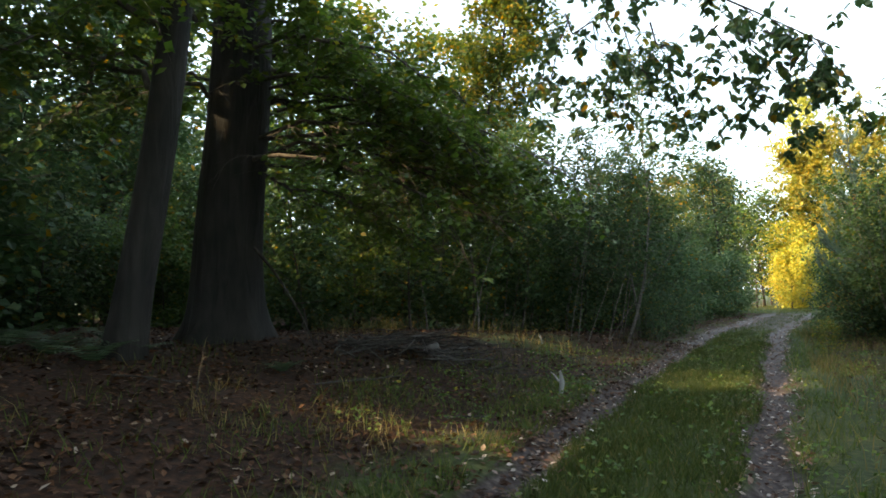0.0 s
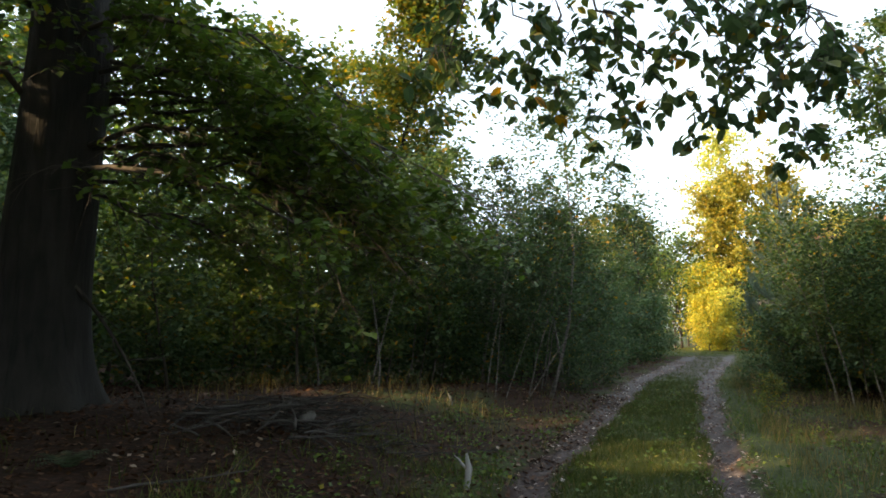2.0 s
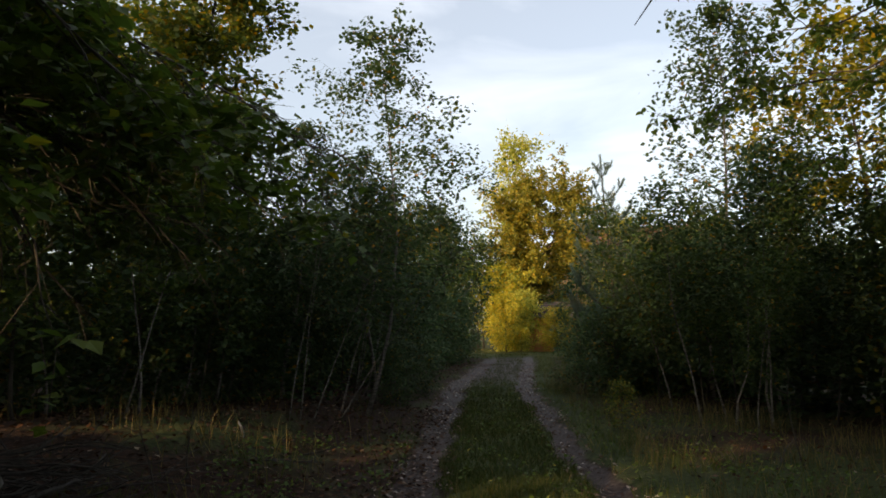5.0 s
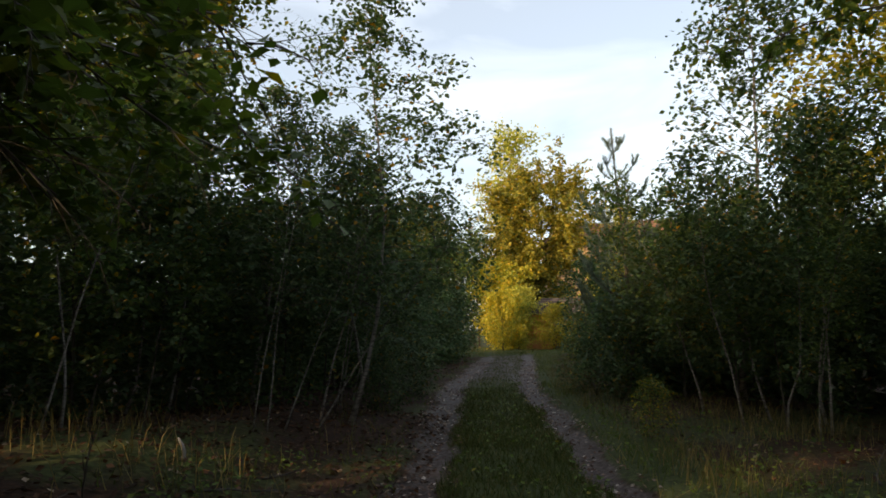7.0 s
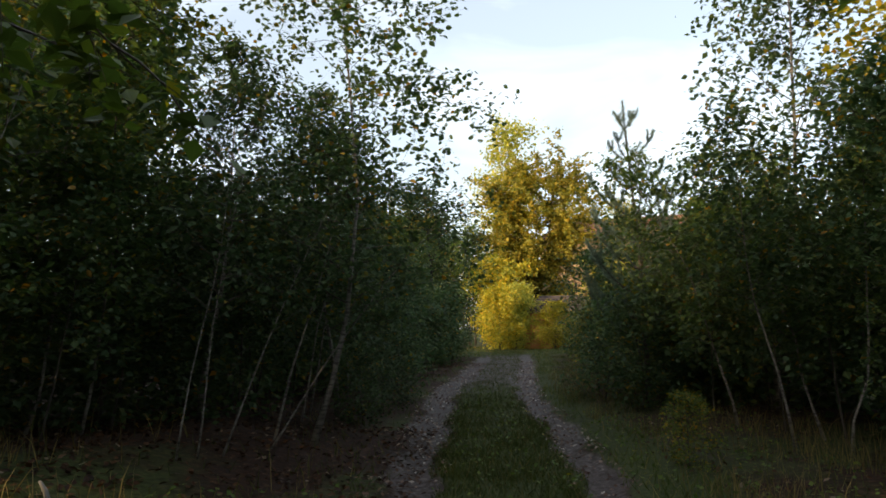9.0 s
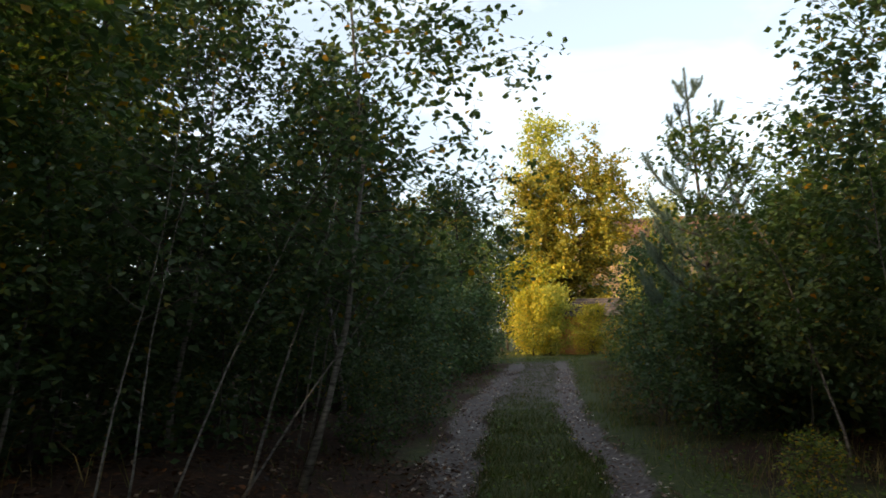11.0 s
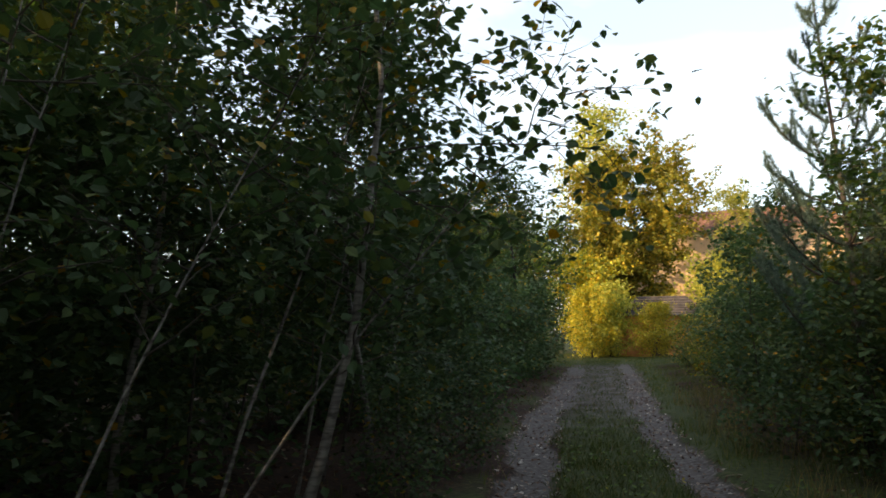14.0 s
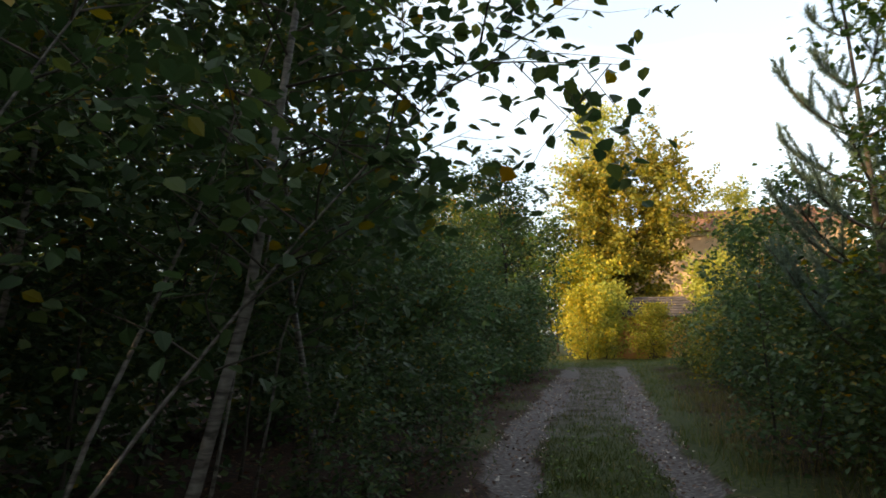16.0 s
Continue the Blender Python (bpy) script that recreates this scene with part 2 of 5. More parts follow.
def height(x, y):
    x, y = np.asarray(x, float), np.asarray(y, float)
    l = left_rut(y)
    rut, turf = masks(x, y)
    away = np.minimum(np.abs(x - l), np.abs(x - right_rut(y)))
    bank = 0.42 * smooth(l - x, 0.9, 3.6) * (1 - smooth(y, 17, 26)) + 0.22 * smooth(l - x, 3.5, 6.0) * (1 - smooth(y, 12, 20))
    rim = 0.10 * smooth(x - right_rut(y), 0.8, 3.0)
    return bank + rim - 0.07 * rut + 0.05 * turf + waves(x, y) * 0.07 * (0.25 + 0.75 * smooth(away, 0.3, 1.5))


SUN_WAY = np.array([math.sin(radians(SUN_BEARING)) * math.cos(radians(SUN_HEIGHT)), math.cos(radians(SUN_BEARING)) * math.cos(radians(SUN_HEIGHT)), math.sin(radians(SUN_HEIGHT))])


def in_gaps(p, wide):
    """Which places lie in the gaps of the canopy through which the low sun reaches the floor."""
    hit = np.zeros(len(p), int)
    for foot in ((-1.3, 7.3, 0.4), (-0.7, 6.95, 0.4), (-0.1, 6.6, 0.35), (4.95, 11.0, 0.0), (4.9, 12.1, 0.0), (7.0, 12.6, 0.1), (8.2, 13.0, 0.1), (1.3, 15.1, 0.3), (2.3, 14.95, 0.3),
                 (-2.6, 17.0, 2.2), (-1.4, 17.2, 1.5), (-0.6, 17.5, 2.6), (0.4, 17.7, 1.5), (1.4, 17.8, 2.4), (-2.0, 17.2, 3.4), (0.2, 18.0, 3.2)):
        d = p - np.array(foot)
        k = d @ SUN_WAY
        off = np.linalg.norm(d - k[:, None] * SUN_WAY, axis=1)
        hit |= (off < (0.32 if foot[1] < 8 else wide)) & (k > 0.3)
    return hit


def leave_gaps(p, wide=0.55):
    return p[in_gaps(p, wide) == 0]


# ---- mesh tools ----


def mesh_of(name, verts, faces, mat, smooth_shade=True):
    me = bpy.data.meshes.new(name)
    me.from_pydata(verts, [], faces)
    me.materials.append(mat)
    if smooth_shade:
        me.shade_smooth()
    return me


class Solid:
    """Gathers tubes, boxes and leaves for one mesh."""

    def __init__(self):
        self.v, self.f, self.n = [], [], 0

    def add(self, v, f):
        v = np.asarray(v, float)
        self.f.extend([tuple(int(i) + self.n for i in q) for q in f])
        self.v.append(v)
        self.n += len(v)
        return self

    def add_arrays(self, v, f):
        self.f.extend((f + self.n).tolist())
        self.v.append(v)
        self.n += len(v)
        return self

    def tube(self, pts, radii, sides=6, rng=None, rough=0.0, caps=True):
        pts = np.asarray(pts, float)
        k = len(pts)
        tang = np.gradient(pts, axis=0)
        tang /= np.linalg.norm(tang, axis=1)[:, None] + 1e-9
        ref = np.array([0.0, 0.0, 1.0]) if abs(tang[:, 2]).mean() < 0.8 else np.array([1.0, 0.0, 0.0])
        a = np.cross(tang, ref)
        a /= np.linalg.norm(a, axis=1)[:, None] + 1e-9
        b = np.cross(tang, a)
        ang = np.arange(sides) * 2 * math.pi / sides
        r = np.repeat(np.asarray(radii, float)[:, None], sides, 1)
        if rng is not None and rough:
            r = r * (1 + rng.normal(0, rough, r.shape))
        ring = pts[:, None, :] + r[:, :, None] * (a[:, None, :] * np.cos(ang)[None, :, None] + b[:, None, :] * np.sin(ang)[None, :, None])
        v = ring.reshape(-1, 3)
        f = [(i * sides + j, i * sides + (j + 1) % sides, (i + 1) * sides + (j + 1) % sides, (i + 1) * sides + j) for i in range(k - 1) for j in range(sides)]
        if caps:
            f.append(tuple(reversed(range(sides))))
            f.append(tuple(range((k - 1) * sides, k * sides)))
        return self.add(v, f)

    def box(self, lo, hi):
        (a, b, c), (d, e, g) = lo, hi
        v = [(a, b, c), (d, b, c), (d, e, c), (a, e, c), (a, b, g), (d, b, g), (d, e, g), (a, e, g)]
        return self.add(v, [(0, 3, 2, 1), (4, 5, 6, 7), (0, 1, 5, 4), (1, 2, 6, 5), (2, 3, 7, 6), (3, 0, 4, 7)])

    def leaves(self, sites, size, rng, droop=0.35, tilt=0.55, width=0.33, oval=False, spread=0.25):
        """Leaves that start at the sites: pointed, folded along the midrib."""
        p = np.asarray(sites, float)
        n = len(p)
        if not n:
            return self
        ang = rng.uniform(0, 2 * math.pi, n)
        axis = np.stack([np.cos(ang), np.sin(ang), rng.normal(-droop, 0.35, n)], 1)
        axis /= np.linalg.norm(axis, axis=1)[:, None]
        up = np.stack([rng.normal(0, tilt, n), rng.normal(0, tilt, n), np.ones(n)], 1)
        side = np.cross(axis, up)
        side /= np.linalg.norm(side, axis=1)[:, None] + 1e-9
        nrm = np.cross(side, axis)
        ln = (size * rng.uniform(1 - spread, 1 + spread, n))[:, None]
        wd, fold = ln * width, ln * 0.07
        if oval:
            q = [p, p + axis * ln * 0.28 + side * wd * 0.92 + nrm * fold, p + axis * ln * 0.62 + side * wd * 0.86 + nrm * fold * 0.6, p + axis * ln - nrm * fold,
                 p + axis * ln * 0.62 - side * wd * 0.86 + nrm * fold * 0.6, p + axis * ln * 0.28 - side * wd * 0.92 + nrm * fold]
            v = np.stack(q, 1).reshape(-1, 3)
            base = (np.arange(n) * 6)[:, None]
            f = np.concatenate([base + np.array([[0, 1, 2, 3]]), base + np.array([[0, 3, 4, 5]])])
        else:
            q = [p, p + axis * ln * 0.42 + side * wd + nrm * fold, p + axis * ln, p + axis * ln * 0.42 - side * wd + nrm * fold]
            v = np.stack(q, 1).reshape(-1, 3)
            base = (np.arange(n) * 4)[:, None]
            f = np.concatenate([base + np.array([[0, 1, 2]]), base + np.array([[0, 2, 3]])])
        return self.add_arrays(v, f)

    def mesh(self, name, mat, smooth_shade=True):
        return mesh_of(name, np.concatenate(self.v).tolist(), self.f, mat, smooth_shade)


def part(name, data, parent, label=""):
    ob = new(name, data)
    ob.parent = parent
    if label:
        ob["label"] = label
    return ob


def thing(name, label, category, m=None, group="", kind=""):
    ob = new(name)
    ob.empty_display_size = 0.2
    if m is not None:
        ob.matrix_basis = m
    return tagged(ob, label, category, group, kind)


def unit(v):
    v = np.asarray(v, float)
    return v / (np.linalg.norm(v) + 1e-9)


def path(rng, start, way, length, steps, wobble=0.12, bend=(0, 0, 0)):
    """A growing shoot: points from start along way, wandering and bending."""
    pts, d, p = [np.asarray(start, float)], unit(way), np.asarray(start, float)
    for _ in range(steps):
        d = unit(d + rng.normal(0, wobble, 3) + np.asarray(bend) / steps)
        p = p + d * length / steps
        pts.append(p)
    return np.array(pts)


def along(pts, f):
    x = f * (len(pts) - 1)
    i = min(int(x), len(pts) - 2)
    return pts[i] + (pts[i + 1] - pts[i]) * (x - i), unit(pts[i + 1] - pts[i])


def grow(seed, tall, radius, crown_from=0.3, spread=0.35, limbs=16, twigs=5, leaves_each=8, leaf=0.09, lean=(0, 0), rise=0.6, profile=None,
         sides=6, wobble=0.06, droop=0.0, jitter=0.12, oval=False, leaf_droop=0.4, limb_r=0.4, width=0.33, tilt=0.55, line=None):
    """Wood and leaves of a broadleaved tree: (trunk mesh solid, branch solid, leaf solid)."""
    rng = np.random.default_rng(seed)
    trunk, wood, crown = Solid(), Solid(), Solid()
    steps = 9
    tp = path(rng, (0, 0, -0.15), (lean[0], lean[1], 1), tall + 0.15, steps, wobble)
    if line:
        at = np.linspace(line[0][2], line[-1][2], steps + 1)
        tp = np.stack([np.interp(at, [q[2] for q in line], [q[0] for q in line]), np.interp(at, [q[2] for q in line], [q[1] for q in line]), at], 1)
    tr = radius * (1 - np.linspace(0, 1, steps + 1) ** 0.9 * 0.93)
    tr[0] *= 1.35
    trunk.tube(tp, tr, sides, rng, 0.04)
    sites = []
    for i in range(limbs):
        f = crown_from + (1 - crown_from) * ((i + rng.uniform(0, 0.9)) / limbs)
        p, d = along(tp, min(f, 0.985))
        az = i * 2.399 + rng.uniform(-0.5, 0.5)
        k = profile(f) if profile else math.sin(math.pi * min(1.0, 0.18 + 0.82 * (f - crown_from) / (1 - crown_from))) ** 0.6
        ln = tall * spread * k * rng.uniform(0.7, 1.2) + 0.15
        lp = path(rng, p, (math.cos(az), math.sin(az), rise * rng.uniform(0.5, 1.4)), ln, 4, 0.14, (0, 0, -droop))
        r0 = max(0.006, np.interp(f, np.linspace(0, 1, steps + 1), tr) * limb_r)
        wood.tube(lp, r0 * (1 - np.linspace(0, 1, 5) * 0.85), 4, caps=False)
        for j in range(twigs):
            g = 0.25 + 0.75 * (j + rng.uniform(0, 0.9)) / twigs
            q, e = along(lp, min(g, 0.99))
            w = unit(e + rng.normal(0, 0.75, 3))
            tl = ln * 0.42 * rng.uniform(0.6, 1.2)
            t2 = path(rng, q, w, tl, 2, 0.2, (0, 0, -droop * 1.3))
            wood.tube(t2, r0 * 0.35 * (1 - np.linspace(0, 1, 3) * 0.8), 3, caps=False)
            s = rng.uniform(0.1, 1.0, leaves_each)
            sites.extend([along(t2, min(x, 0.99))[0] for x in s])
        sites.extend([along(tp, min(0.98, f + rng.uniform(-0.02, 0.05)))[0]] if f > 0.75 else [])
    sites = np.array(sites) + rng.normal(0, jitter, (len(sites), 3))
    sites[:, 2] = np.maximum(sites[:, 2], 0.12)
    crown.leaves(sites, leaf, rng, leaf_droop, tilt, width, oval)
    return trunk, wood, crown


def tree_model(name, bark, leaf_mat, *args, branch_mat=None, **kw):
    """The three meshes of one tree form."""
    t, w, c = grow(*args, **kw)
    return t.mesh(name + "_trunk", bark), w.mesh(name + "_branches", branch_mat or bark), c.mesh(name + "_crown", leaf_mat, False)


def opened(me, m):
    """A crown's mesh without the leaves in the gaps of the canopy."""
    v = np.empty(len(me.vertices) * 3)
    me.vertices.foreach_get("co", v)
    v = v.reshape(-1, 4, 3)
    a = np.array(m)
    foot = v[:, 0] @ a[:3, :3].T + a[:3, 3]
    keep = in_gaps(foot, 0.6) == 0
    if keep.all():
        return me
    s = Solid()
    b = (np.arange(int(keep.sum())) * 4)[:, None]
    s.add_arrays(v[keep].reshape(-1, 3), np.concatenate([b + np.array([[0, 1, 2]]), b + np.array([[0, 2, 3]])]))
    return s.mesh(me.name, me.materials[0], False)


def plant(name, meshes, x, y, label, category, turn=0.0, size=1.0, group="", tip=(0, 0)):
    m = pose(x, y, float(height(x, y)), tip[0], tip[1], turn) @ Matrix.Diagonal((size, size, size, 1))
    ob = thing(name, label, category, m, group)
    if x < -4.5 and -2 < y < 22:
        meshes = (meshes[0], meshes[1], opened(meshes[2], m))
    for n, me in zip(("trunk", "branchwork", "crown"), meshes):
        part(n, me, ob)
    return ob


# ---- ground ----


def build_ground():
    def axis(lo, hi, step):
        core = np.arange(lo, hi + step / 2, step)
        far = np.array([0.5, 1.2, 2.2, 4, 7, 12, 20, 35, 60, 100, 180, 320, 600, 1100])
        return np.concatenate([lo - far[::-1], core, hi + far])

    xs, ys = axis(-9.0, 30.0, 0.18), axis(-5.0, 54.0, 0.26)
    gx, gy = np.meshgrid(xs, ys)
    z = height(gx, gy)
    z = np.where((np.abs(gx - 10) > 60) | (np.abs(gy - 25) > 70), 0.0, z)
    nx, ny = len(xs), len(ys)
    v = np.stack([gx, gy, z], -1).reshape(-1, 3)
    i = (np.arange(ny - 1)[:, None] * nx + np.arange(nx - 1)[None, :]).reshape(-1)
    f = np.stack([i, i + 1, i + nx + 1, i + nx], 1)
    me = mesh_of("ground", v.tolist(), f.tolist(), FLOOR)
    rut, turf = masks(gx, gy)
    sandy = 0.2 + 0.8 * smooth(gy, 11.0, 22.0)
    for n, val in (("rut", rut), ("turf", turf), ("sandy", sandy)):
        a = me.attributes.new(n, "FLOAT", "POINT")
        a.data.foreach_set("value", val.reshape(-1).astype(np.float32))
    tagged(new("ground", me), "forest floor with leaf litter, turf and two sandy wheel tracks", "ground", kind="structure")


build_ground()

# ---- the old oak and its neighbours ----


def big_trunk(seed, tall, radius, lean, sides=22, flare=0.55):
    rng = np.random.default_rng(seed)
    s = Solid()
    k = 26
    zs = np.concatenate([np.linspace(-0.3, 1.6, 12), np.linspace(1.9, tall, k - 12)])
    phase = rng.uniform(0, 6.28, 4)
    v = []
    for z in zs:
        fl = flare * math.exp(-max(z + 0.1, 0) / 0.5)
        base = radius * (1 - 0.5 * max(z, 0) / tall)
        cx, cy = lean[0] * z + 0.05 * math.sin(z * 0.9 + phase[3]), lean[1] * z + 0.05 * math.cos(z * 0.7)
        for j in range(sides):
            a = 2 * math.pi * j / sides
            r = base * (1 + 0.05 * math.sin(3 * a + phase[0]) + 0.035 * math.sin(7 * a + z * 0.8 + phase[1])) + base * fl * (0.75 + 0.55 * math.sin(5 * a + phase[2]))
            v.append((cx + r * math.cos(a), cy + r * math.sin(a), z))
    f = [(i * sides + j, i * sides + (j + 1) % sides, (i + 1) * sides + (j + 1) % sides, (i + 1) * sides + j) for i in range(k - 1) for j in range(sides)]
    f.append(tuple(range((k - 1) * sides, k * sides)))
    s.add(v, f)
    return s


def bough(rng, wood, sites, start, end, sag, r0, twigs, twig_len, leaves_each, from_f=0.25, flat=0.35):
    """A long limb from start to end with flat sprays of leaves along it."""
    start, end = np.asarray(start, float), np.asarray(end, float)
    n = 9
    t = np.linspace(0, 1, n + 1)[:, None]
    pts = start + (end - start) * t + np.array([0, 0, 1.0]) * sag * (4 * t * (1 - t)) + rng.normal(0, 0.09, (n + 1, 3)) * (t > 0)
    wood.tube(pts, r0 * (1 - np.linspace(0, 1, n + 1) * 0.88), 5)
    for i in range(twigs):
        g = from_f + (1 - from_f) * (i + rng.uniform(0, 0.9)) / twigs
        q, e = along(pts, min(g, 0.99))
        flip = 1 if i % 2 else -1
        out = unit(np.cross(e, (0, 0, 1.0))) * flip
        w = unit(e * 0.8 + out * rng.uniform(0.5, 1.2) + np.array([0, 0, rng.normal(-0.1, flat)]))
        tl = twig_len * rng.uniform(0.6, 1.25) * (1.15 - 0.6 * g)
        t2 = path(rng, q, w, tl, 5, 0.12, (0, 0, -0.25))
        wood.tube(t2, r0 * 0.22 * (1 - np.linspace(0, 1, 6) * 0.8), 3, caps=False)
        for j in range(4):
            h = 0.2 + 0.8 * (j + rng.uniform(0, 0.9)) / 4
            q2, e2 = along(t2, min(h, 0.99))
            w2 = unit(e2 + rng.normal(0, 0.6, 3) * np.array([1, 1, 0.45]))
            t3 = path(rng, q2, w2, tl * 0.42 * rng.uniform(0.6, 1.2), 3, 0.15, (0, 0, -0.3))
            wood.tube(t3[::3], [0.004, 0.0015], 3, caps=False)
            sites.extend([along(t3, x)[0] for x in rng.uniform(0.05, 0.99, leaves_each)])


def slope(p):
    """Sites under the sloping upper side of the oak's crown towards the track."""
    return p[(p[:, 1] < 9.2) | (p[:, 2] < 4.95 - 0.72 * (p[:, 0] + 0.5))]


def build_oak():
    ox, oy = -3.75, 12.0
    rng = np.random.default_rng(11)
    oak = thing("oak_tree", "massive old oak with furrowed bark darkened for shade and low sweeping boughs", "tree", pose(ox, oy, float(height(ox, oy))))
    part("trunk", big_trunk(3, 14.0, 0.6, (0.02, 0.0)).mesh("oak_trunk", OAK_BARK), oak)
    base = np.array([ox, oy, float(height(ox, oy))])
    ends = [((0.2, -0.1, 3.3), (1.2, 10.6, 2.9), 0.75), ((0.2, 0.2, 3.9), (2.35, 12.2, 3.05), 0.9), ((0.2, 0.1, 4.4), (1.7, 11.2, 3.5), 0.8), ((0.2, 0.2, 3.2), (0.9, 12.0, 2.6), 0.7), ((0.2, -0.2, 4.6), (1.0, 9.4, 3.9), 0.7),
            ((0.1, 0.3, 4.8), (0.2, 13.0, 4.8), 0.8), ((0.2, -0.1, 5.6), (0.3, 10.2, 5.6), 0.7), ((0.1, -0.2, 6.4), (0.6, 7.9, 6.1), 0.8),
            ((0.0, 0.3, 6.6), (-0.2, 13.6, 6.7), 0.8), ((0.1, -0.3, 7.5), (0.4, 9.2, 7.4), 0.8), ((-0.2, -0.2, 5.2), (-6.6, 8.6, 5.2), 0.6),
            ((-0.2, 0.3, 4.4), (-6.0, 12.5, 4.6), 0.5), ((0.0, 0.4, 5.2), (-2.0, 16.0, 5.2), 0.5), ((0, -0.4, 6.0), (-3.4, 5.2, 6.2), 0.5),
            ((0.1, 0.3, 2.7), (-0.6, 12.6, 2.4), 0.4), ((0.2, -0.1, 2.9), (0.3, 9.9, 2.3), 0.6), ((0.2, 0.1, 4.2), (0.4, 10.4, 3.6), 0.7), ((0.2, 0.3, 5.2), (0.2, 11.8, 4.8), 0.7),
            ((0.2, 0.1, 6.2), (-0.2, 10.2, 6.4), 0.6), ((0.2, 0.2, 7.0), (-0.2, 11.6, 8.0), 0.6), ((0.1, 0.3, 3.4), (0.9, 13.4, 3.2), 0.6), ((-0.2, -0.2, 3.9), (-5.4, 7.6, 4.2), 0.4), ((-0.1, -0.3, 7.6), (-5.6, 6.2, 8.0), 0.6), ((0.1, 0.1, 8.6), (-0.4, 12.0, 9.4), 0.6)]
    # boughs mostly above the view, added to dim the sky light at the start
    ends += [((-0.1, -0.4, 6.2), (-1.5, 4.5, 5.9), 0.5), ((-0.2, -0.3, 5.8), (-5.5, 4.0, 5.6), 0.5), ((0.1, -0.4, 6.8), (-0.3, 6.0, 6.5), 0.6), ((0, -0.4, 7.2), (-2.6, 2.6, 6.9), 0.6),
             ((-0.1, -0.4, 5.0), (-3.6, 7.6, 4.9), 0.3), ((-0.2, -0.3, 7.4), (-4.6, 2.0, 7.2), 0.6), ((0, -0.3, 8.0), (-1.0, 3.4, 7.8), 0.6)]
    for i, (a, b, sag) in enumerate(ends):
        if b[1] > 9 and b[2] > 4.6 - 0.72 * (b[0] + 0.5):      # the crown slopes away from the tip of the lowest bough
            b = (min(b[0], -0.7 - (b[2] - 4.6) / 0.72), b[1], b[2])
        wood, crown, sites = Solid(), Solid(), []
        bough(rng, wood, sites, a, np.array(b) - base, sag, 0.045, 30, 1.45 if b[0] > -1 or b[1] < 9 else 1.1, 9, 0.05)
        s = slope(leave_gaps(np.array(sites) + rng.normal(0, 0.05, (len(sites), 3)) + base)) - base
        crown.leaves(s, 0.13, rng, 0.35, 0.4, 0.33)
        limb = part("bough", wood.mesh("oak_bough", DARK_BARK), oak)
        part("foliage", crown.mesh("oak_leaves", LEAF_BEECH, False), limb)
    for a, b in (((0.2, 0.2, 3.4), (2.4, 12.4, 2.95)), ((0.2, 0.2, 3.9), (1.7, 12.0, 3.35)), ((0.2, 0.3, 3.1), (1.2, 12.5, 2.75)), ((0.2, 0.1, 4.3), (0.7, 11.6, 3.6)), ((0.2, 0.3, 3.8), (1.9, 13.0, 3.1)), ((0.2, 0.2, 4.2), (2.0, 11.5, 3.3)), ((0.2, 0.2, 2.9), (0.3, 12.2, 2.6))):
        wood, crown, sites = Solid(), Solid(), []
        bough(rng, wood, sites, a, np.array(b) - base, 0.6, 0.04, 26, 1.5, 8, 0.4)
        p = slope(leave_gaps(np.array(sites) + rng.normal(0, 0.05, (len(sites), 3)) + base)) - base
        crown.leaves(p, 0.13, rng, 0.35, 0.4, 0.33)
        limb = part("bough", wood.mesh("oak_bough", DARK_BARK), oak)
        part("foliage", crown.mesh("oak_leaves", LEAF_BEECH, False), limb)
    # a broken dead branch that leans from the foot to the ground
    dead = Solid()
    p = path(rng, (0.35, -0.15, 1.7), (0.75, -0.1, -0.62), 2.3, 7, 0.06)
    dead.tube(p, 0.035 * (1 - np.linspace(0, 1, 8) * 0.8), 5)
    for g in (0.3, 0.45, 0.6, 0.75, 0.9):
        q, e = along(p, g)
        dead.tube(path(rng, q, e + rng.normal(0, 0.7, 3), 0.6, 4, 0.2), 0.011 * (1 - np.linspace(0, 1, 5) * 0.8), 4)
    part("dead_branch", dead.mesh("oak_dead_branch", DARK_BARK), oak, "broken bare branch hanging to the ground")

    # the bough that hangs over the track
    wood, crown, sites = Solid(), Solid(), []
    bough(rng, wood, sites, (0.2, -0.2, 6.0), np.array((3.7, 6.6, 4.0)) - base, 0.5, 0.05, 22, 1.2, 8, 0.5, 0.3)
    for a, b in (((1.2, 7.3, 4.4), (1.75, 6.6, 3.1)), ((2.0, 7.0, 4.2), (2.4, 6.5, 2.85)), ((2.6, 6.8, 4.1), (2.95, 6.4, 3.0)), ((3.0, 6.7, 4.0), (3.75, 6.5, 3.2)), ((1.2, 7.3, 4.4), (1.0, 6.9, 3.2)), ((1.6, 7.2, 4.3), (2.1, 6.7, 3.0)), ((2.8, 6.8, 4.0), (3.3, 6.5, 3.05))):
        bough(rng, wood, sites, np.array(a) - base, np.array(b) - base, 0.12, 0.012, 12, 0.55, 4, 0.1, 0.3)
    s = np.array(sites) + rng.normal(0, 0.03, (len(sites), 3))
    s = s[s[:, 2] + base[2] > 2.78]
    crown.leaves(s, 0.105, rng, 0.75, 0.5, 0.30, True)
    limb = part("bough", wood.mesh("hanging_bough", DARK_BARK), oak, "thin bough hanging over the track")
    # the darker leaf tint stands for the leaves' backlit silhouette
    part("foliage", crown.mesh("hanging_leaves", LEAF_DARK, False), limb)

    lx, ly = -4.0, 8.8
    lean = thing("leaning_tree", "dark leaning tree trunk beside the old oak", "tree", pose(lx, ly, float(height(lx, ly))))
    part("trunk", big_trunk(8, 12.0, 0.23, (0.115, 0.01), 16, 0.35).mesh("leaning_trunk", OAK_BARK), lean)
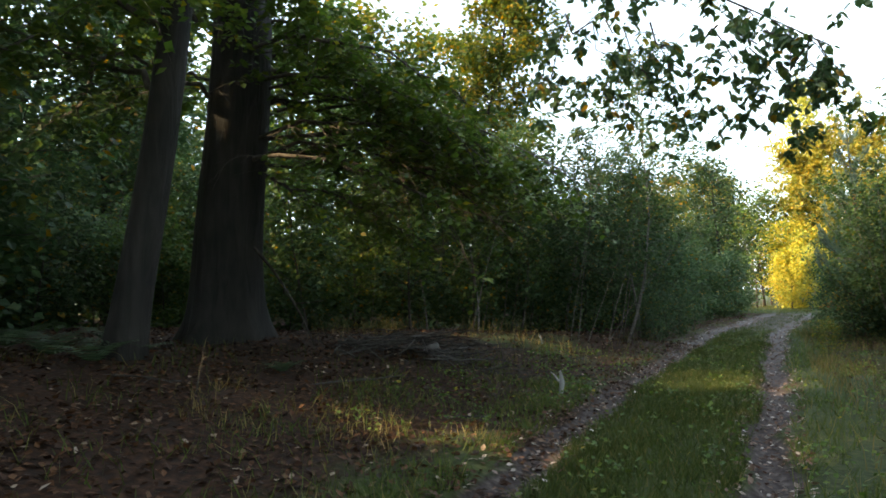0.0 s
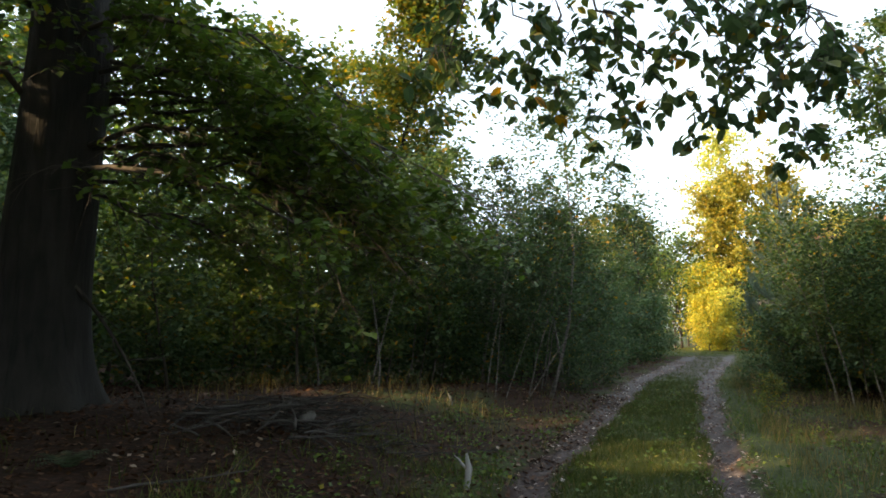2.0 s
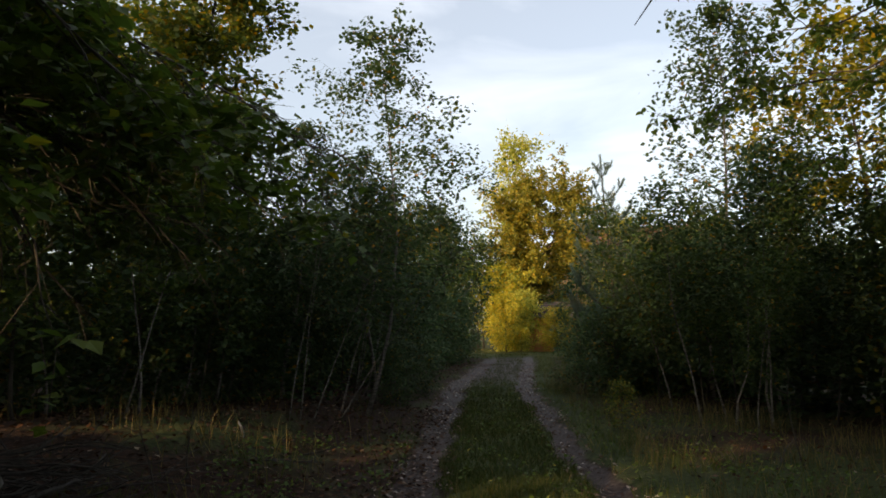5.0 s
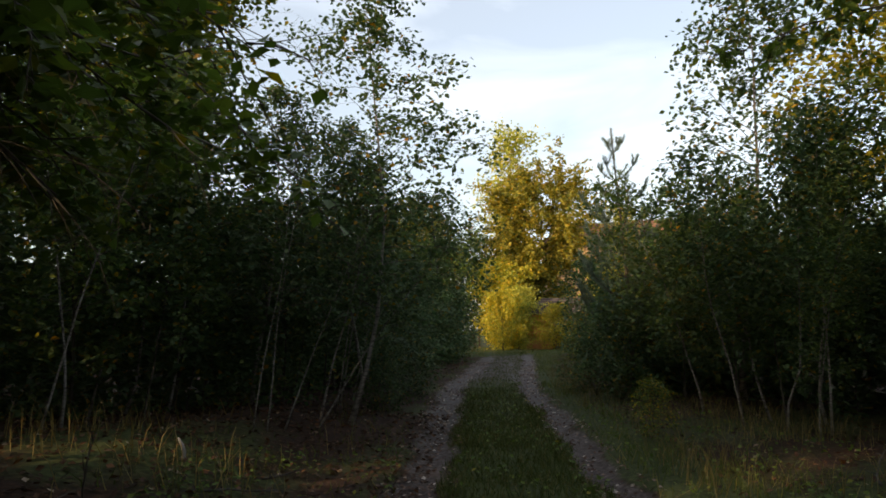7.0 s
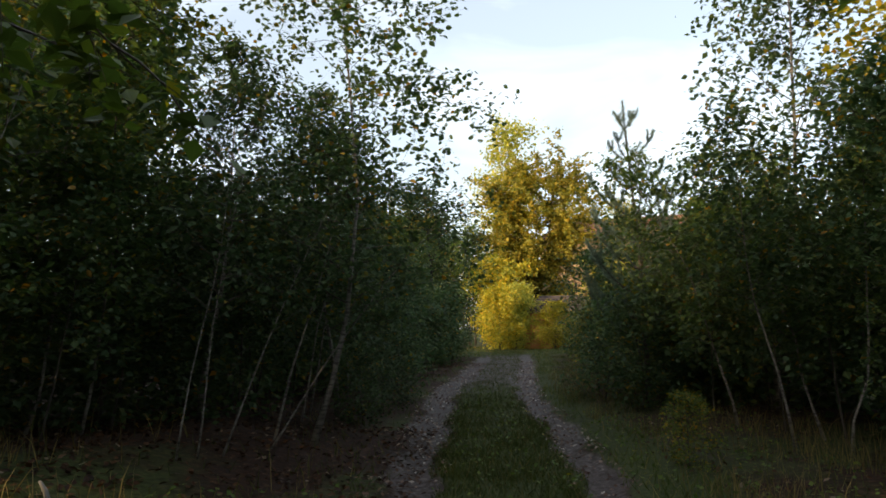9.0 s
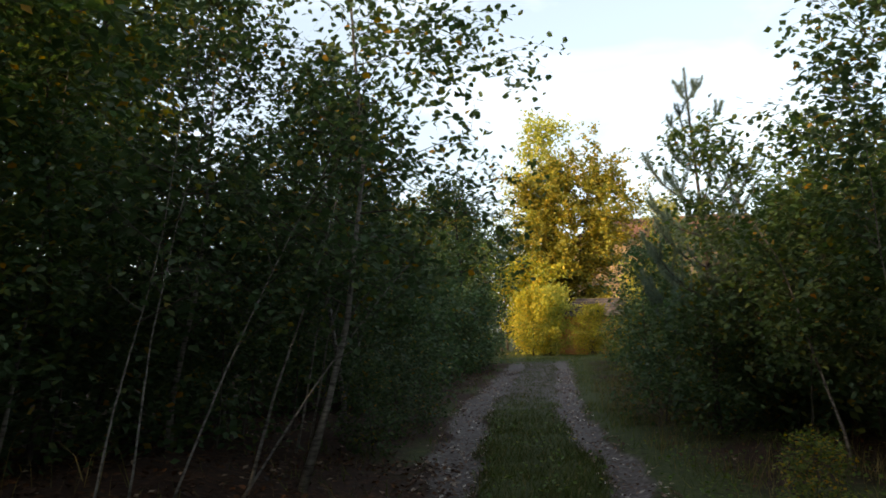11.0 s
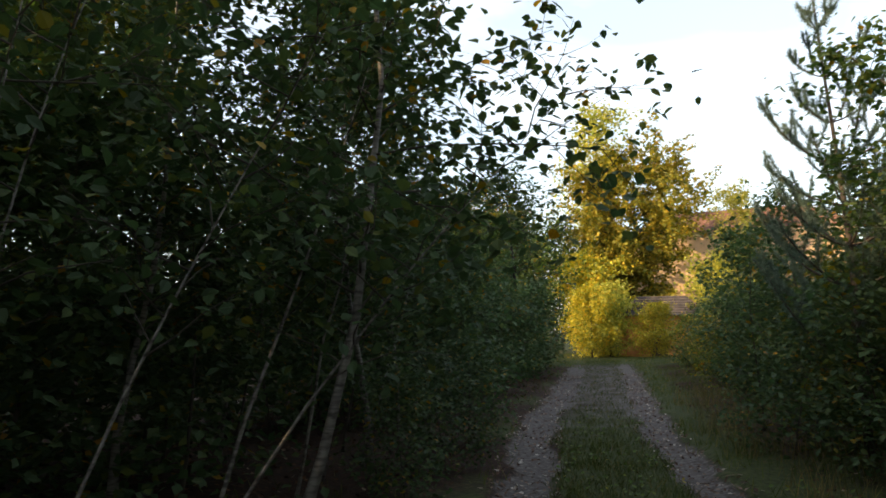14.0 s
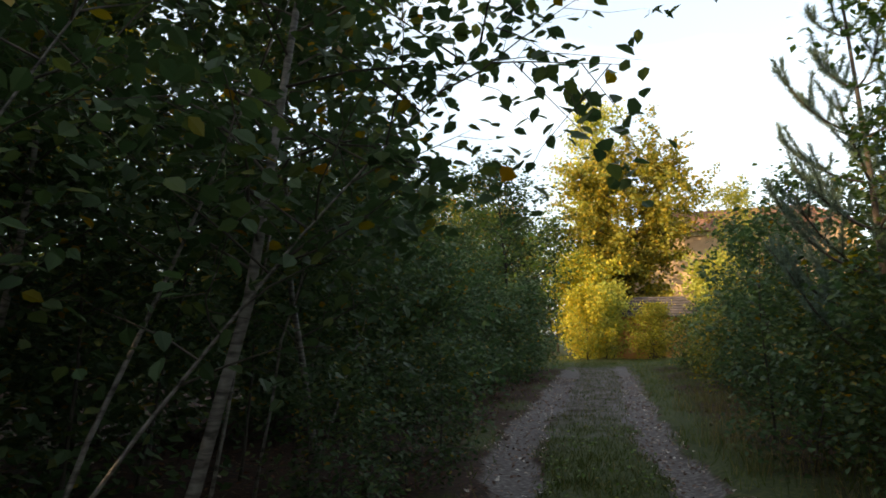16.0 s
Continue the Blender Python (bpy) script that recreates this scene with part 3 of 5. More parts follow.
    for a, b in (((0.3, 0, 4.2), (-3.4, -1.2, 5.0)), ((0.4, 0, 5.6), (-2.4, 2.4, 6.4)), ((0.5, 0, 6.6), (2.6, -2.6, 7.2)), ((0.2, 0, 3.4), (-2.2, 2.0, 3.4))):
        wood, crown, sites = Solid(), Solid(), []
        bough(rng, wood, sites, a, b, 0.5, 0.05, 20, 1.3, 8, 0.1)
        s = np.array(sites) + rng.normal(0, 0.05, (len(sites), 3))
        crown.leaves(s, 0.13, rng, 0.3, 0.4, 0.33)
        limb = part("bough", wood.mesh("leaning_bough", DARK_BARK), lean)
        part("foliage", crown.mesh("leaning_leaves", LEAF_DARK, False), limb)


build_oak()

# ---- thickets along the track ----
SAPLINGS = [tree_model("sapling", PALE_BARK, LEAF, s, 5.6, 0.026, crown_from=0.30, spread=0.19, limbs=24, twigs=5, leaves_each=17, leaf=0.11, lean=l, rise=0.7, jitter=0.13, wobble=0.09, branch_mat=DARK_BARK)
            for s, l in ((1, (0.10, 0.0)), (2, (0.22, 0.05)), (3, (-0.02, 0.06)), (4, (0.15, -0.1)))]
DARK_SAPLINGS = [tree_model("dark_sapling", DARK_BARK, LEAF_DARK, s, 4.4, 0.03, crown_from=0.12, spread=0.25, limbs=26, twigs=5, leaves_each=18, leaf=0.125, lean=l, rise=0.5, jitter=0.14)
                 for s, l in ((21, (0.05, 0.02)), (22, (-0.08, 0.05)), (23, (0.1, -0.05)))]
BUSHES = [tree_model("bush", DARK_BARK, mat, s, 2.6, 0.024, crown_from=0.03, spread=0.40, limbs=24, twigs=5, leaves_each=17, leaf=0.122, rise=0.5, jitter=0.14)
          for s, mat in ((31, LEAF), (32, LEAF_DARK), (33, LEAF), (34, LEAF_TURNING))]

FRONT = [tree_model("front_sapling", PALE_BARK, LEAF_DARK, s, 4.3, 0.016, crown_from=0.46, spread=0.22, limbs=22, twigs=5, leaves_each=16, leaf=0.085, oval=True, lean=l, rise=0.6, jitter=0.13, wobble=0.10, branch_mat=DARK_BARK)
         for s, l in ((5, (0.2, 0.0)), (6, (0.34, 0.08)), (7, (0.1, 0.1)))]
EDGE = [tree_model("edge_sapling", DARK_BARK, LEAF_DARK, s, 3.9, 0.02, crown_from=0.3, spread=0.23, limbs=26, twigs=5, leaves_each=16, leaf=0.095, oval=True, lean=l, rise=0.35, jitter=0.13, wobble=0.07)
        for s, l in ((91, (0.14, 0.0)), (92, (0.24, -0.05)), (93, (0.05, 0.1)))]
rnd = random.Random(5)


def sapling(x, y, k, size, turn, label="slender pale-barked sapling with small green leaves", tip=(0, 0)):
    return plant("sapling_tree", SAPLINGS[k % 4], x, y, label, "tree", turn, size, "saplings beside the track", tip)


def thicket():
    # pale stems in front of the dark growth: foot, lean, length, thickness
    for i, (x, y, lean, tall, r) in enumerate(((3.36, 17.31, (0.41, 0.04), 4.0, 0.014), (2.88, 16.75, (0.16, 0.22), 4.2, 0.011), (3.1, 17.0, (0.10, 0.02), 4.4, 0.012), (3.95, 17.9, (0.62, 0.05), 4.2, 0.015),
                                               (4.12, 18.38, (0.26, 0.24), 5.0, 0.02), (0.5, 16.2, (0.26, 0.0), 4.4, 0.018), (0.85, 18.4, (0.17, 0.0), 4.8, 0.022))):
        form = tree_model("leaning_sapling", PALE_BARK, LEAF_DARK, 100 + i, tall, r, crown_from=0.36, spread=0.2, limbs=20, twigs=4, leaves_each=7, leaf=0.08, oval=True, lean=lean, rise=0.6, jitter=0.13, wobble=0.035, branch_mat=DARK_BARK)
        plant("sapling_tree", form, x, y, "thin pale sapling leaning towards the track", "tree", 0, 1.0, "leaning saplings")
    for i, (x, y, k) in enumerate(((5.3, 21.6, 1.0), (6.0, 23.4, 1.05), (6.9, 24.8, 1.0), (4.9, 20.4, 1.0), (8.0, 26.9, 1.0))):
        plant("sapling_tree", FRONT[i % 3], x, y, "thin pale sapling leaning towards the track", "tree", rnd.uniform(-30, 30), k * 1.12, "leaning saplings")
    # slim stems on the other verge, the first one kinked near the foot
    for i, (x, y, line) in enumerate(((10.35, 15.05, ((0, 0, -0.1), (0.03, -0.03, 0.45), (0.17, -0.17, 0.95), (0.19, -0.19, 1.9), (0.32, -0.2, 4.4))), (10.6, 14.5, ((0, 0, -0.1), (0.03, 0.0, 1.2), (-0.03, 0.02, 2.4), (0.1, 0.0, 4.8))),
                                      (10.1, 15.6, ((0, 0, -0.1), (-0.1, 0.1, 0.8), (-0.34, 0.3, 2.0), (-0.4, 0.4, 4.2))))):
        form = tree_model("verge_sapling", PALE_BARK, LEAF_DARK, 120 + i, 4.6, 0.02, crown_from=0.40, spread=0.2, limbs=22, twigs=5, leaves_each=16, leaf=0.085, oval=True, rise=0.7, jitter=0.13, line=line, branch_mat=DARK_BARK)
        plant("sapling_tree", form, x, y, "slim pale sapling with bare lower stem on the verge", "tree", 0, 1.0, "verge saplings")
    for i, (x, y, s, tip) in enumerate(((0.7, 16.6, 0.85, 6), (1.3, 18.6, 0.95, 5), (0.2, 19.0, 1.0, 9), (-1.2, 18.6, 1.0, 3), (1.9, 18.6, 0.9, 3))):
        sapling(x, y, i, s, rnd.uniform(-50, 50), tip=(rnd.uniform(-5, 5), tip * 0.8))
    for i, (x, y, s, tip) in enumerate(((11.4, 15.2, 0.95, 4), (11.0, 15.9, 0.8, 5), (10.9, 17.3, 0.85, 4), (9.9, 14.1, 0.5, 0), (12.4, 13.8, 1.0, 4), (12.6, 19.6, 0.7, 4))):
        sapling(x, y, i + 1, s, rnd.uniform(150, 210), tip=(0, tip))
    # the growth behind, both sides
    y = 17.5
    while y < 46:
        off = 2.3 - 0.7 * min(1, max(0, (y - 22) / 14)) if y > 19 else 3.6
        for depth in range(3):
            x = float(left_rut(y)) - off - 0.5 - depth * 1.5 - rnd.uniform(0, 0.7)
            yy = y + rnd.uniform(-0.6, 0.6)
            kind = rnd.random()
            if depth == 0 and y < 25:
                plant("young_tree", rnd.choice(EDGE), x, yy, "young tree with bare lower stem at the thicket's edge", "tree", rnd.uniform(-40, 40), rnd.uniform(0.85, 1.05), "young trees of the thicket")
            elif depth == 0:
                plant("bush", BUSHES[1], x, yy, "leafy green bush at the edge of the track", "bush", rnd.uniform(0, 360), rnd.uniform(0.95, 1.35), "bushes of the thicket")
            elif kind < 0.6:
                plant("dark_sapling", rnd.choice(DARK_SAPLINGS), x, yy, "young tree with dark green foliage in the thicket", "tree", rnd.uniform(0, 360), (rnd.uniform(0.85, 1.08) if x < 3 else rnd.uniform(0.62, 0.78)) if y < 24 else rnd.uniform(0.9, 1.15), "young trees of the thicket")
            else:
                sapling(x, yy, rnd.randrange(4), (rnd.uniform(0.7, 0.88) if x < 3 else rnd.uniform(0.48, 0.6)) if y < 24 else rnd.uniform(0.85, 1.05), rnd.uniform(0, 360))
        y += 1.35
    y = 12.5
    while y < 43:
        off = 4.6 if y < 14 else 2.2 + 1.4 * max(0, (17 - y) / 3)
        for depth in range(3):
            x = float(right_rut(y)) + off + 0.6 + depth * 1.5 + rnd.uniform(0, 0.7)
            yy = y + rnd.uniform(-0.6, 0.6)
            kind = rnd.random()
            if math.hypot(x - 11.6, yy - 20.6) < 1.1:
                continue
            if depth == 0 and y < 19:
                plant("young_tree", rnd.choice(EDGE), x, yy, "young tree with bare lower stem at the thicket's edge", "tree", rnd.uniform(140, 220), rnd.uniform(0.8, 1.0), "young trees of the thicket")
            elif depth < 2 and (kind < 0.8 or y > 18):
                plant("bush", rnd.choice((BUSHES[1], BUSHES[1], BUSHES[1], BUSHES[3])), x, yy, "leafy dark green bush at the edge of the track", "bush", rnd.uniform(0, 360), (rnd.uniform(0.7, 1.1) + 0.35 * depth) * (1.0 if y < 24 else 0.78), "bushes of the thicket")
            elif y > 25:
                plant("bush", rnd.choice(BUSHES), x, yy, "leafy green bush inside the thicket", "bush", rnd.uniform(0, 360), rnd.uniform(0.8, 1.2), "bushes of the thicket")
            elif kind < 0.6:
                plant("dark_sapling", rnd.choice(DARK_SAPLINGS), x, yy, "young tree with dark green foliage in the thicket", "tree", rnd.uniform(0, 360), rnd.uniform(0.92, 1.18), "young trees of the thicket")
            else:
                sapling(x, yy, rnd.randrange(4), rnd.uniform(0.8, 0.98), rnd.uniform(140, 220))
        y += 1.35
    for x, yy, k in ((2.0, 19.7, 1.28), (13.8, 22.4, 0.95), (14.8, 24.4, 0.95), (13.7, 20.2, 0.95), (15.8, 26.4, 0.9), (13.0, 23.8, 0.75), (16.2, 23.6, 1.05), (15.4, 21.2, 1.0)):
        plant("dark_sapling", rnd.choice(DARK_SAPLINGS), x, yy, "young tree with dark green foliage in the thicket", "tree", rnd.uniform(0, 360), k, "young trees of the thicket")
    for x, yy, k in ((11.5, 20.1, 0.8), (12.6, 19.9, 0.95), (13.2, 20.6, 1.05), (11.6, 21.6, 0.7)):
        plant("bush", BUSHES[1], x, yy, "leafy green bush round the foot of the pine", "bush", rnd.uniform(0, 360), k, "bushes of the thicket")
    for x, yy, k in ((8.2, 15.4, 0.3),):
        plant("bush", BUSHES[3], x, yy, "low yellowing shrub in the grass of the verge", "bush", rnd.uniform(0, 360), k, "low shrubs on the verge")
    for x, yy, k in ((6.0, 20.6, 0.5), (6.9, 22.2, 0.55), (7.8, 24.0, 0.6)):
        plant("bush", BUSHES[1], x, yy, "low dark bush on the bank in front of the thicket", "bush", rnd.uniform(0, 360), k, "low bushes on the bank")
    # undergrowth behind the oak
    for i in range(27):
        x, yy = rnd.uniform(-13, 1.0), rnd.uniform(15.8, 24.0)
        if i % 3:
            plant("bush", rnd.choice(BUSHES[:3]), x, yy, "leafy green bush in the shade of the oak", "bush", rnd.uniform(0, 360), rnd.uniform(0.6, 1.0), "bushes behind the oak")
        else:
            plant("dark_sapling", rnd.choice(DARK_SAPLINGS), x, yy, "young tree with dark green foliage in the thicket", "tree", rnd.uniform(0, 360), rnd.uniform(0.9, 1.3), "young trees of the thicket")


thicket()

# ---- taller trees of the wood ----
BIRCH = tree_model("birch", PALE_BARK, LEAF_DARK, 41, 8.0, 0.042, crown_from=0.22, spread=0.2, limbs=54, twigs=9, leaves_each=16, leaf=0.085, oval=True, droop=0.55, profile=lambda f: float(np.interp(f, (0.22, 0.5, 0.78, 0.93, 1.0), (0.8, 1.1, 1.0, 0.62, 0.35))), line=((0, 0, -0.1), (0.45, 0.05, 1.4), (0.72, 0.4, 3.5), (0.45, 0.9, 8.0)), rise=0.75, jitter=0.07, width=0.42, branch_mat=DARK_BARK)
BIRCH_B = tree_model("birch", PALE_BARK, LEAF_DARK, 42, 8.0, 0.06, crown_from=0.25, spread=0.20, limbs=40, twigs=8, leaves_each=22, leaf=0.10, lean=(-0.05, 0.03), rise=0.9, jitter=0.12, width=0.4, branch_mat=DARK_BARK)
plant("birch_tree", BIRCH, 4.66, 18.5, "birch with leaning foot and loose dark hanging leaves", "tree", 0, 1.0)
for x, y, turn, k in ((7.6, 28.0, -25, 0.62), (10.4, 31.8, -5, 0.55), (12.8, 36.4, -20, 0.5)):
    plant("birch_tree", BIRCH, x, y, "small birch at the back of the thicket", "tree", turn, k)
plant("birch_tree", BIRCH_B, 3.4, 20.4, "birch with loose dark leaves behind the thicket", "tree", 70, 0.72)
plant("birch_tree", BIRCH_B, 5.9, 21.9, "birch with loose dark leaves behind the thicket", "tree", 250, 0.75)
plant("birch_tree", BIRCH_B, 14.5, 17.3, "tall slim birch with small bluish green leaves", "tree", 120, 0.72)
plant("birch_tree", BIRCH_B, 13.05, 18.5, "tall slim birch with small bluish green leaves", "tree", 20, 1.16)

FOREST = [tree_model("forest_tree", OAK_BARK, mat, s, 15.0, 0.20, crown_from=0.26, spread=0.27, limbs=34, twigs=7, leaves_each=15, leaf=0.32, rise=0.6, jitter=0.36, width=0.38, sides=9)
          for s, mat in ((51, LEAF), (52, LEAF_DARK), (53, LEAF_TURNING))]
OLIVE = tree_model("olive_leaved_tree", OAK_BARK, LEAF_TURNING, 55, 15.5, 0.22, crown_from=0.25, spread=0.16, limbs=54, twigs=9, leaves_each=46, leaf=0.2, rise=0.75, jitter=0.22, width=0.4, sides=9, tilt=0.9)
plant("forest_tree", OLIVE, -0.8, 30.0, "tall tree with olive and yellowing leaves behind the oak", "tree", 20, 1.0)
LOW = [tree_model("hazel", DARK_BARK, LEAF_BEECH, s, 5.5, 0.05, crown_from=0.12, spread=0.36, limbs=28, twigs=6, leaves_each=16, leaf=0.16, rise=0.5, jitter=0.2) for s in (61, 62)]
# the same hazel with darker leaves, for the deep shade on the left
LOW += [tree_model("hazel", DARK_BARK, LEAF_DARK, 63, 5.5, 0.05, crown_from=0.12, spread=0.36, limbs=28, twigs=6, leaves_each=18, leaf=0.15, rise=0.5, jitter=0.2)]


def forest():
    near = "forest tree with a dark trunk and dense crown, many of these unseen and added for shade"
    # those beside and behind the start are added out of view to shade it
    for x, y, k, s in ((-13.0, 10.8, 1, 0.78), (-16.5, 11.0, 1, 0.8), (-9.4, 12.6, 1, 0.68), (-18.0, 22.5, 1, 1.1), (-10.8, 22.5, 1, 1.0), (-15.5, 20.5, 0, 1.1), (-12, 25.5, 1, 0.62),
                       (-16, 33, 0, 1.1), (-9.0, 4.0, 1, 1.1), (-8, -4, 0, 1.1), (-13, 0, 1, 1.1), (3, -12, 0, 1.1), (8, -6, 1, 1.1),
                       (11.0, 2.0, 0, 1.1), (13.5, 8.0, 1, 1.1), (18, 4, 0, 1.1), (19, 12, 0, 0.9), (5.8, -2.2, 1, 1.0), (-4.5, -1.0, 0, 1.0), (-6.4, 4.4, 1, 0.9), (7.6, 3.6, 0, 0.95), (-13.6, 8.8, 1, 0.8), (-11.8, 7.2, 1, 0.8), (-5.4, 2.0, 1, 0.9)):
        plant("forest_tree", FOREST[k], x, y, near, "tree", rnd.uniform(0, 360), s, "trees of the wood")
    # the two tallest, left of the view, are added to shade the trunks
    for x, y, k, s in ((-10.2, 14.6, 2, 0.8), (-11.6, 16.6, 2, 0.9), (-12.6, 13.4, 2, 1.0), (-8.6, 14.6, 2, 0.65), (-7.4, 16.4, 2, 0.6), (-9.4, 11.3, 2, 1.5), (-8.3, 8.7, 2, 1.35), (-7.6, 17.6, 0, 0.6), (-9.0, 10.0, 2, 0.9), (-5.2, 18.6, 1, 1.0), (-9.2, 19.5, 2, 1.2), (-2.6, 20.6, 0, 0.9), (-6.5, 21.0, 1, 1.15), (-4.2, 23.0, 0, 1.25), (-8.6, 24.0, 2, 1.3), (-1.0, 23.6, 1, 1.05), (-11.4, 21.5, 2, 1.3), (-4.0, 17.6, 1, 0.75), (-2.3, 17.4, 1, 0.6), (12.6, 10.8, 0, 0.9), (10.8, 6.4, 1, 0.85), (15.2, 15.2, 0, 0.8)):
        plant("hazel_bush", LOW[k], x, y, "spreading hazel with broad green leaves", "bush", rnd.uniform(0, 360), s, "hazels under the trees")
    # a far row beyond the thicket
    for x, y, k, s in ((-3.6, 40, 2, 1.15), (-0.3, 42.5, 2, 1.12), (-7.5, 41, 0, 1.25), (-12, 42, 0, 1.3), (-18, 42, 1, 1.3), (10, 78, 2, 0.9), (16, 80, 0, 0.95), (23, 82, 2, 0.95), (29, 84, 0, 0.95), (4, 76, 0, 0.95)):
        plant("forest_tree", FOREST[k], x, y, "tall tree of the far edge of the wood, partly turning yellow", "tree", rnd.uniform(0, 360), s, "trees at the far edge")


forest()


def far_woods():
    """The closed edge of the wood all round, too far off to tell one tree from the next."""
    rng = np.random.default_rng(14)
    # the third line closes the unseen side behind the start, to cut sky light
    lines = [((-24, -24), (-22, 4), (-19, 26), (-10, 40), (3, 49), (12, 53)), ((18, -24), (22, 4), (24, 17), (32, 30), (44, 40), (56, 46)), ((-24, -24), (18, -24)), ((-5, 92), (30, 98), (62, 84), (60, 50))]
    for line, tall, n in zip(lines, (5.5, 6.5, 8.0, 11.0), (60000, 20000, 6000, 11000)):
        line = np.array(line, float)
        seg = np.linalg.norm(np.diff(line, axis=0), axis=1)
        at = np.concatenate([[0], np.cumsum(seg)])
        d = rng.uniform(0, at[-1], n)
        x, y = np.interp(d, at, line[:, 0]), np.interp(d, at, line[:, 1])
        top = tall * (0.72 + 0.18 * np.sin(d * 0.9) + 0.12 * np.sin(d * 2.3 + 1) + 0.1 * np.sin(d * 5.1))
        top = top * (np.interp(d / at[-1], (0, 0.55, 0.72, 1), (2.5, 2.4, 1.2, 0.9)) if tall == 5.5 else 1)
        z = top * rng.uniform(0.0, 1.0, n) ** 0.85
        p = np.stack([x + rng.normal(0, 1.3, n), y + rng.normal(0, 1.3, n), z], 1)
        s = Solid().leaves(leave_gaps(p, 0.7), 0.55, rng, 0.35, 0.6, 0.36)
        tagged(new("far_woods", s.mesh("far_woods", LEAF_DARK, False)), "dense dark green foliage closing the wood all round, unseen behind the start", "woods", kind="stuff")


far_woods()


def understorey():
    """Low tangled growth in thickets, plus a sun-blocking belt, one leaf like the next."""
    rng = np.random.default_rng(15)
    # third line: a taller belt, mostly out of view, added to block low sun
    lines = [((-12, 21), (-5, 23.5), (0.5, 23.2), (4.5, 27.5), (12.5, 41.5)), ((13.2, 7), (13.6, 15), (17.5, 25), (22, 35)), ((-10, -8), (-9.2, 4), (-9.0, 12), (-11.5, 19)), ((-4, 16.5), (-0.5, 18.2), (2.0, 19.8), (4.0, 21.5))]
    for line, tall, n, leaf in zip(lines, (3.4, 4.6, 5.4, 2.2), (12000, 20000, 34000, 9000), (0.2, 0.2, 0.24, 0.115)):
        line = np.array(line, float)
        seg = np.linalg.norm(np.diff(line, axis=0), axis=1)
        at = np.concatenate([[0], np.cumsum(seg)])
        d = rng.uniform(0, at[-1], n)
        x, y = np.interp(d, at, line[:, 0]) + rng.normal(0, 0.7, n), np.interp(d, at, line[:, 1]) + rng.normal(0, 0.7, n)
        top = tall * (0.7 + 0.2 * np.sin(d * 1.3) + 0.15 * np.sin(d * 3.7 + 1))
        p = np.stack([x, y, height(x, y) + 0.05 + top * rng.uniform(0, 1, n) ** 1.1], 1)
        s = Solid().leaves(leave_gaps(p), leaf, rng, 0.35, 0.6, 0.36)
        tagged(new("understorey", s.mesh("understorey", LEAF_DARK, False)), "dark tangled undergrowth between the stems, with one belt added to block the sun", "undergrowth", kind="stuff")


understorey()

MAPLE = tree_model("maple", DARK_BARK, LEAF_YELLOW, 71, 8.0, 0.09, crown_from=0.45, spread=0.26, limbs=26, twigs=7, leaves_each=26, leaf=0.13, lean=(-0.03, 0), rise=0.5, jitter=0.16, width=0.42)
plant("maple_tree", MAPLE, 13.5, 14.5, "maple with bright yellow autumn leaves", "tree", 30, 0.95)


def build_beech():
    """The beech whose boughs reach over the right verge."""
    bx, by = 12.2, 9.0
    rng = np.random.default_rng(73)
    base = np.array([bx, by, float(height(bx, by))])
    ob = thing("beech_tree", "beech with long boughs of broad green leaves over the verge", "tree", pose(*base))
    part("trunk", big_trunk(9, 11.0, 0.18, (-0.01, 0.0), 14, 0.3).mesh("beech_trunk", OAK_BARK), ob)
    for a, b in (((0, 0.1, 4.6), (7.5, 13.0, 4.7)), ((0, 0.1, 5.2), (9.3, 13.8, 5.5)), ((0, 0, 5.6), (7.7, 12.2, 5.3)), ((0.1, 0.1, 4.2), (10.3, 13.6, 4.3)), ((0, 0, 6.2), (9.0, 12.6, 6.4)), ((0, 0, 7.0), (8.4, 10.4, 7.0)), ((0, 0.1, 3.6), (10.9, 12.6, 3.6))):
        wood, crown, sites = Solid(), Solid(), []
        bough(rng, wood, sites, a, np.array(b) - base, 0.35, 0.04, 24, 1.0, 5, 0.3, 0.3)
        p = np.array(sites) + rng.normal(0, 0.04, (len(sites), 3))
        crown.leaves(p, 0.115, rng, 0.55, 0.45, 0.29, True)
        limb = part("bough", wood.mesh("beech_bough", DARK_BARK), ob)
        part("foliage", crown.mesh("beech_foliage", LEAF_BEECH, False), limb)


build_beech()

# ---- the pine ----


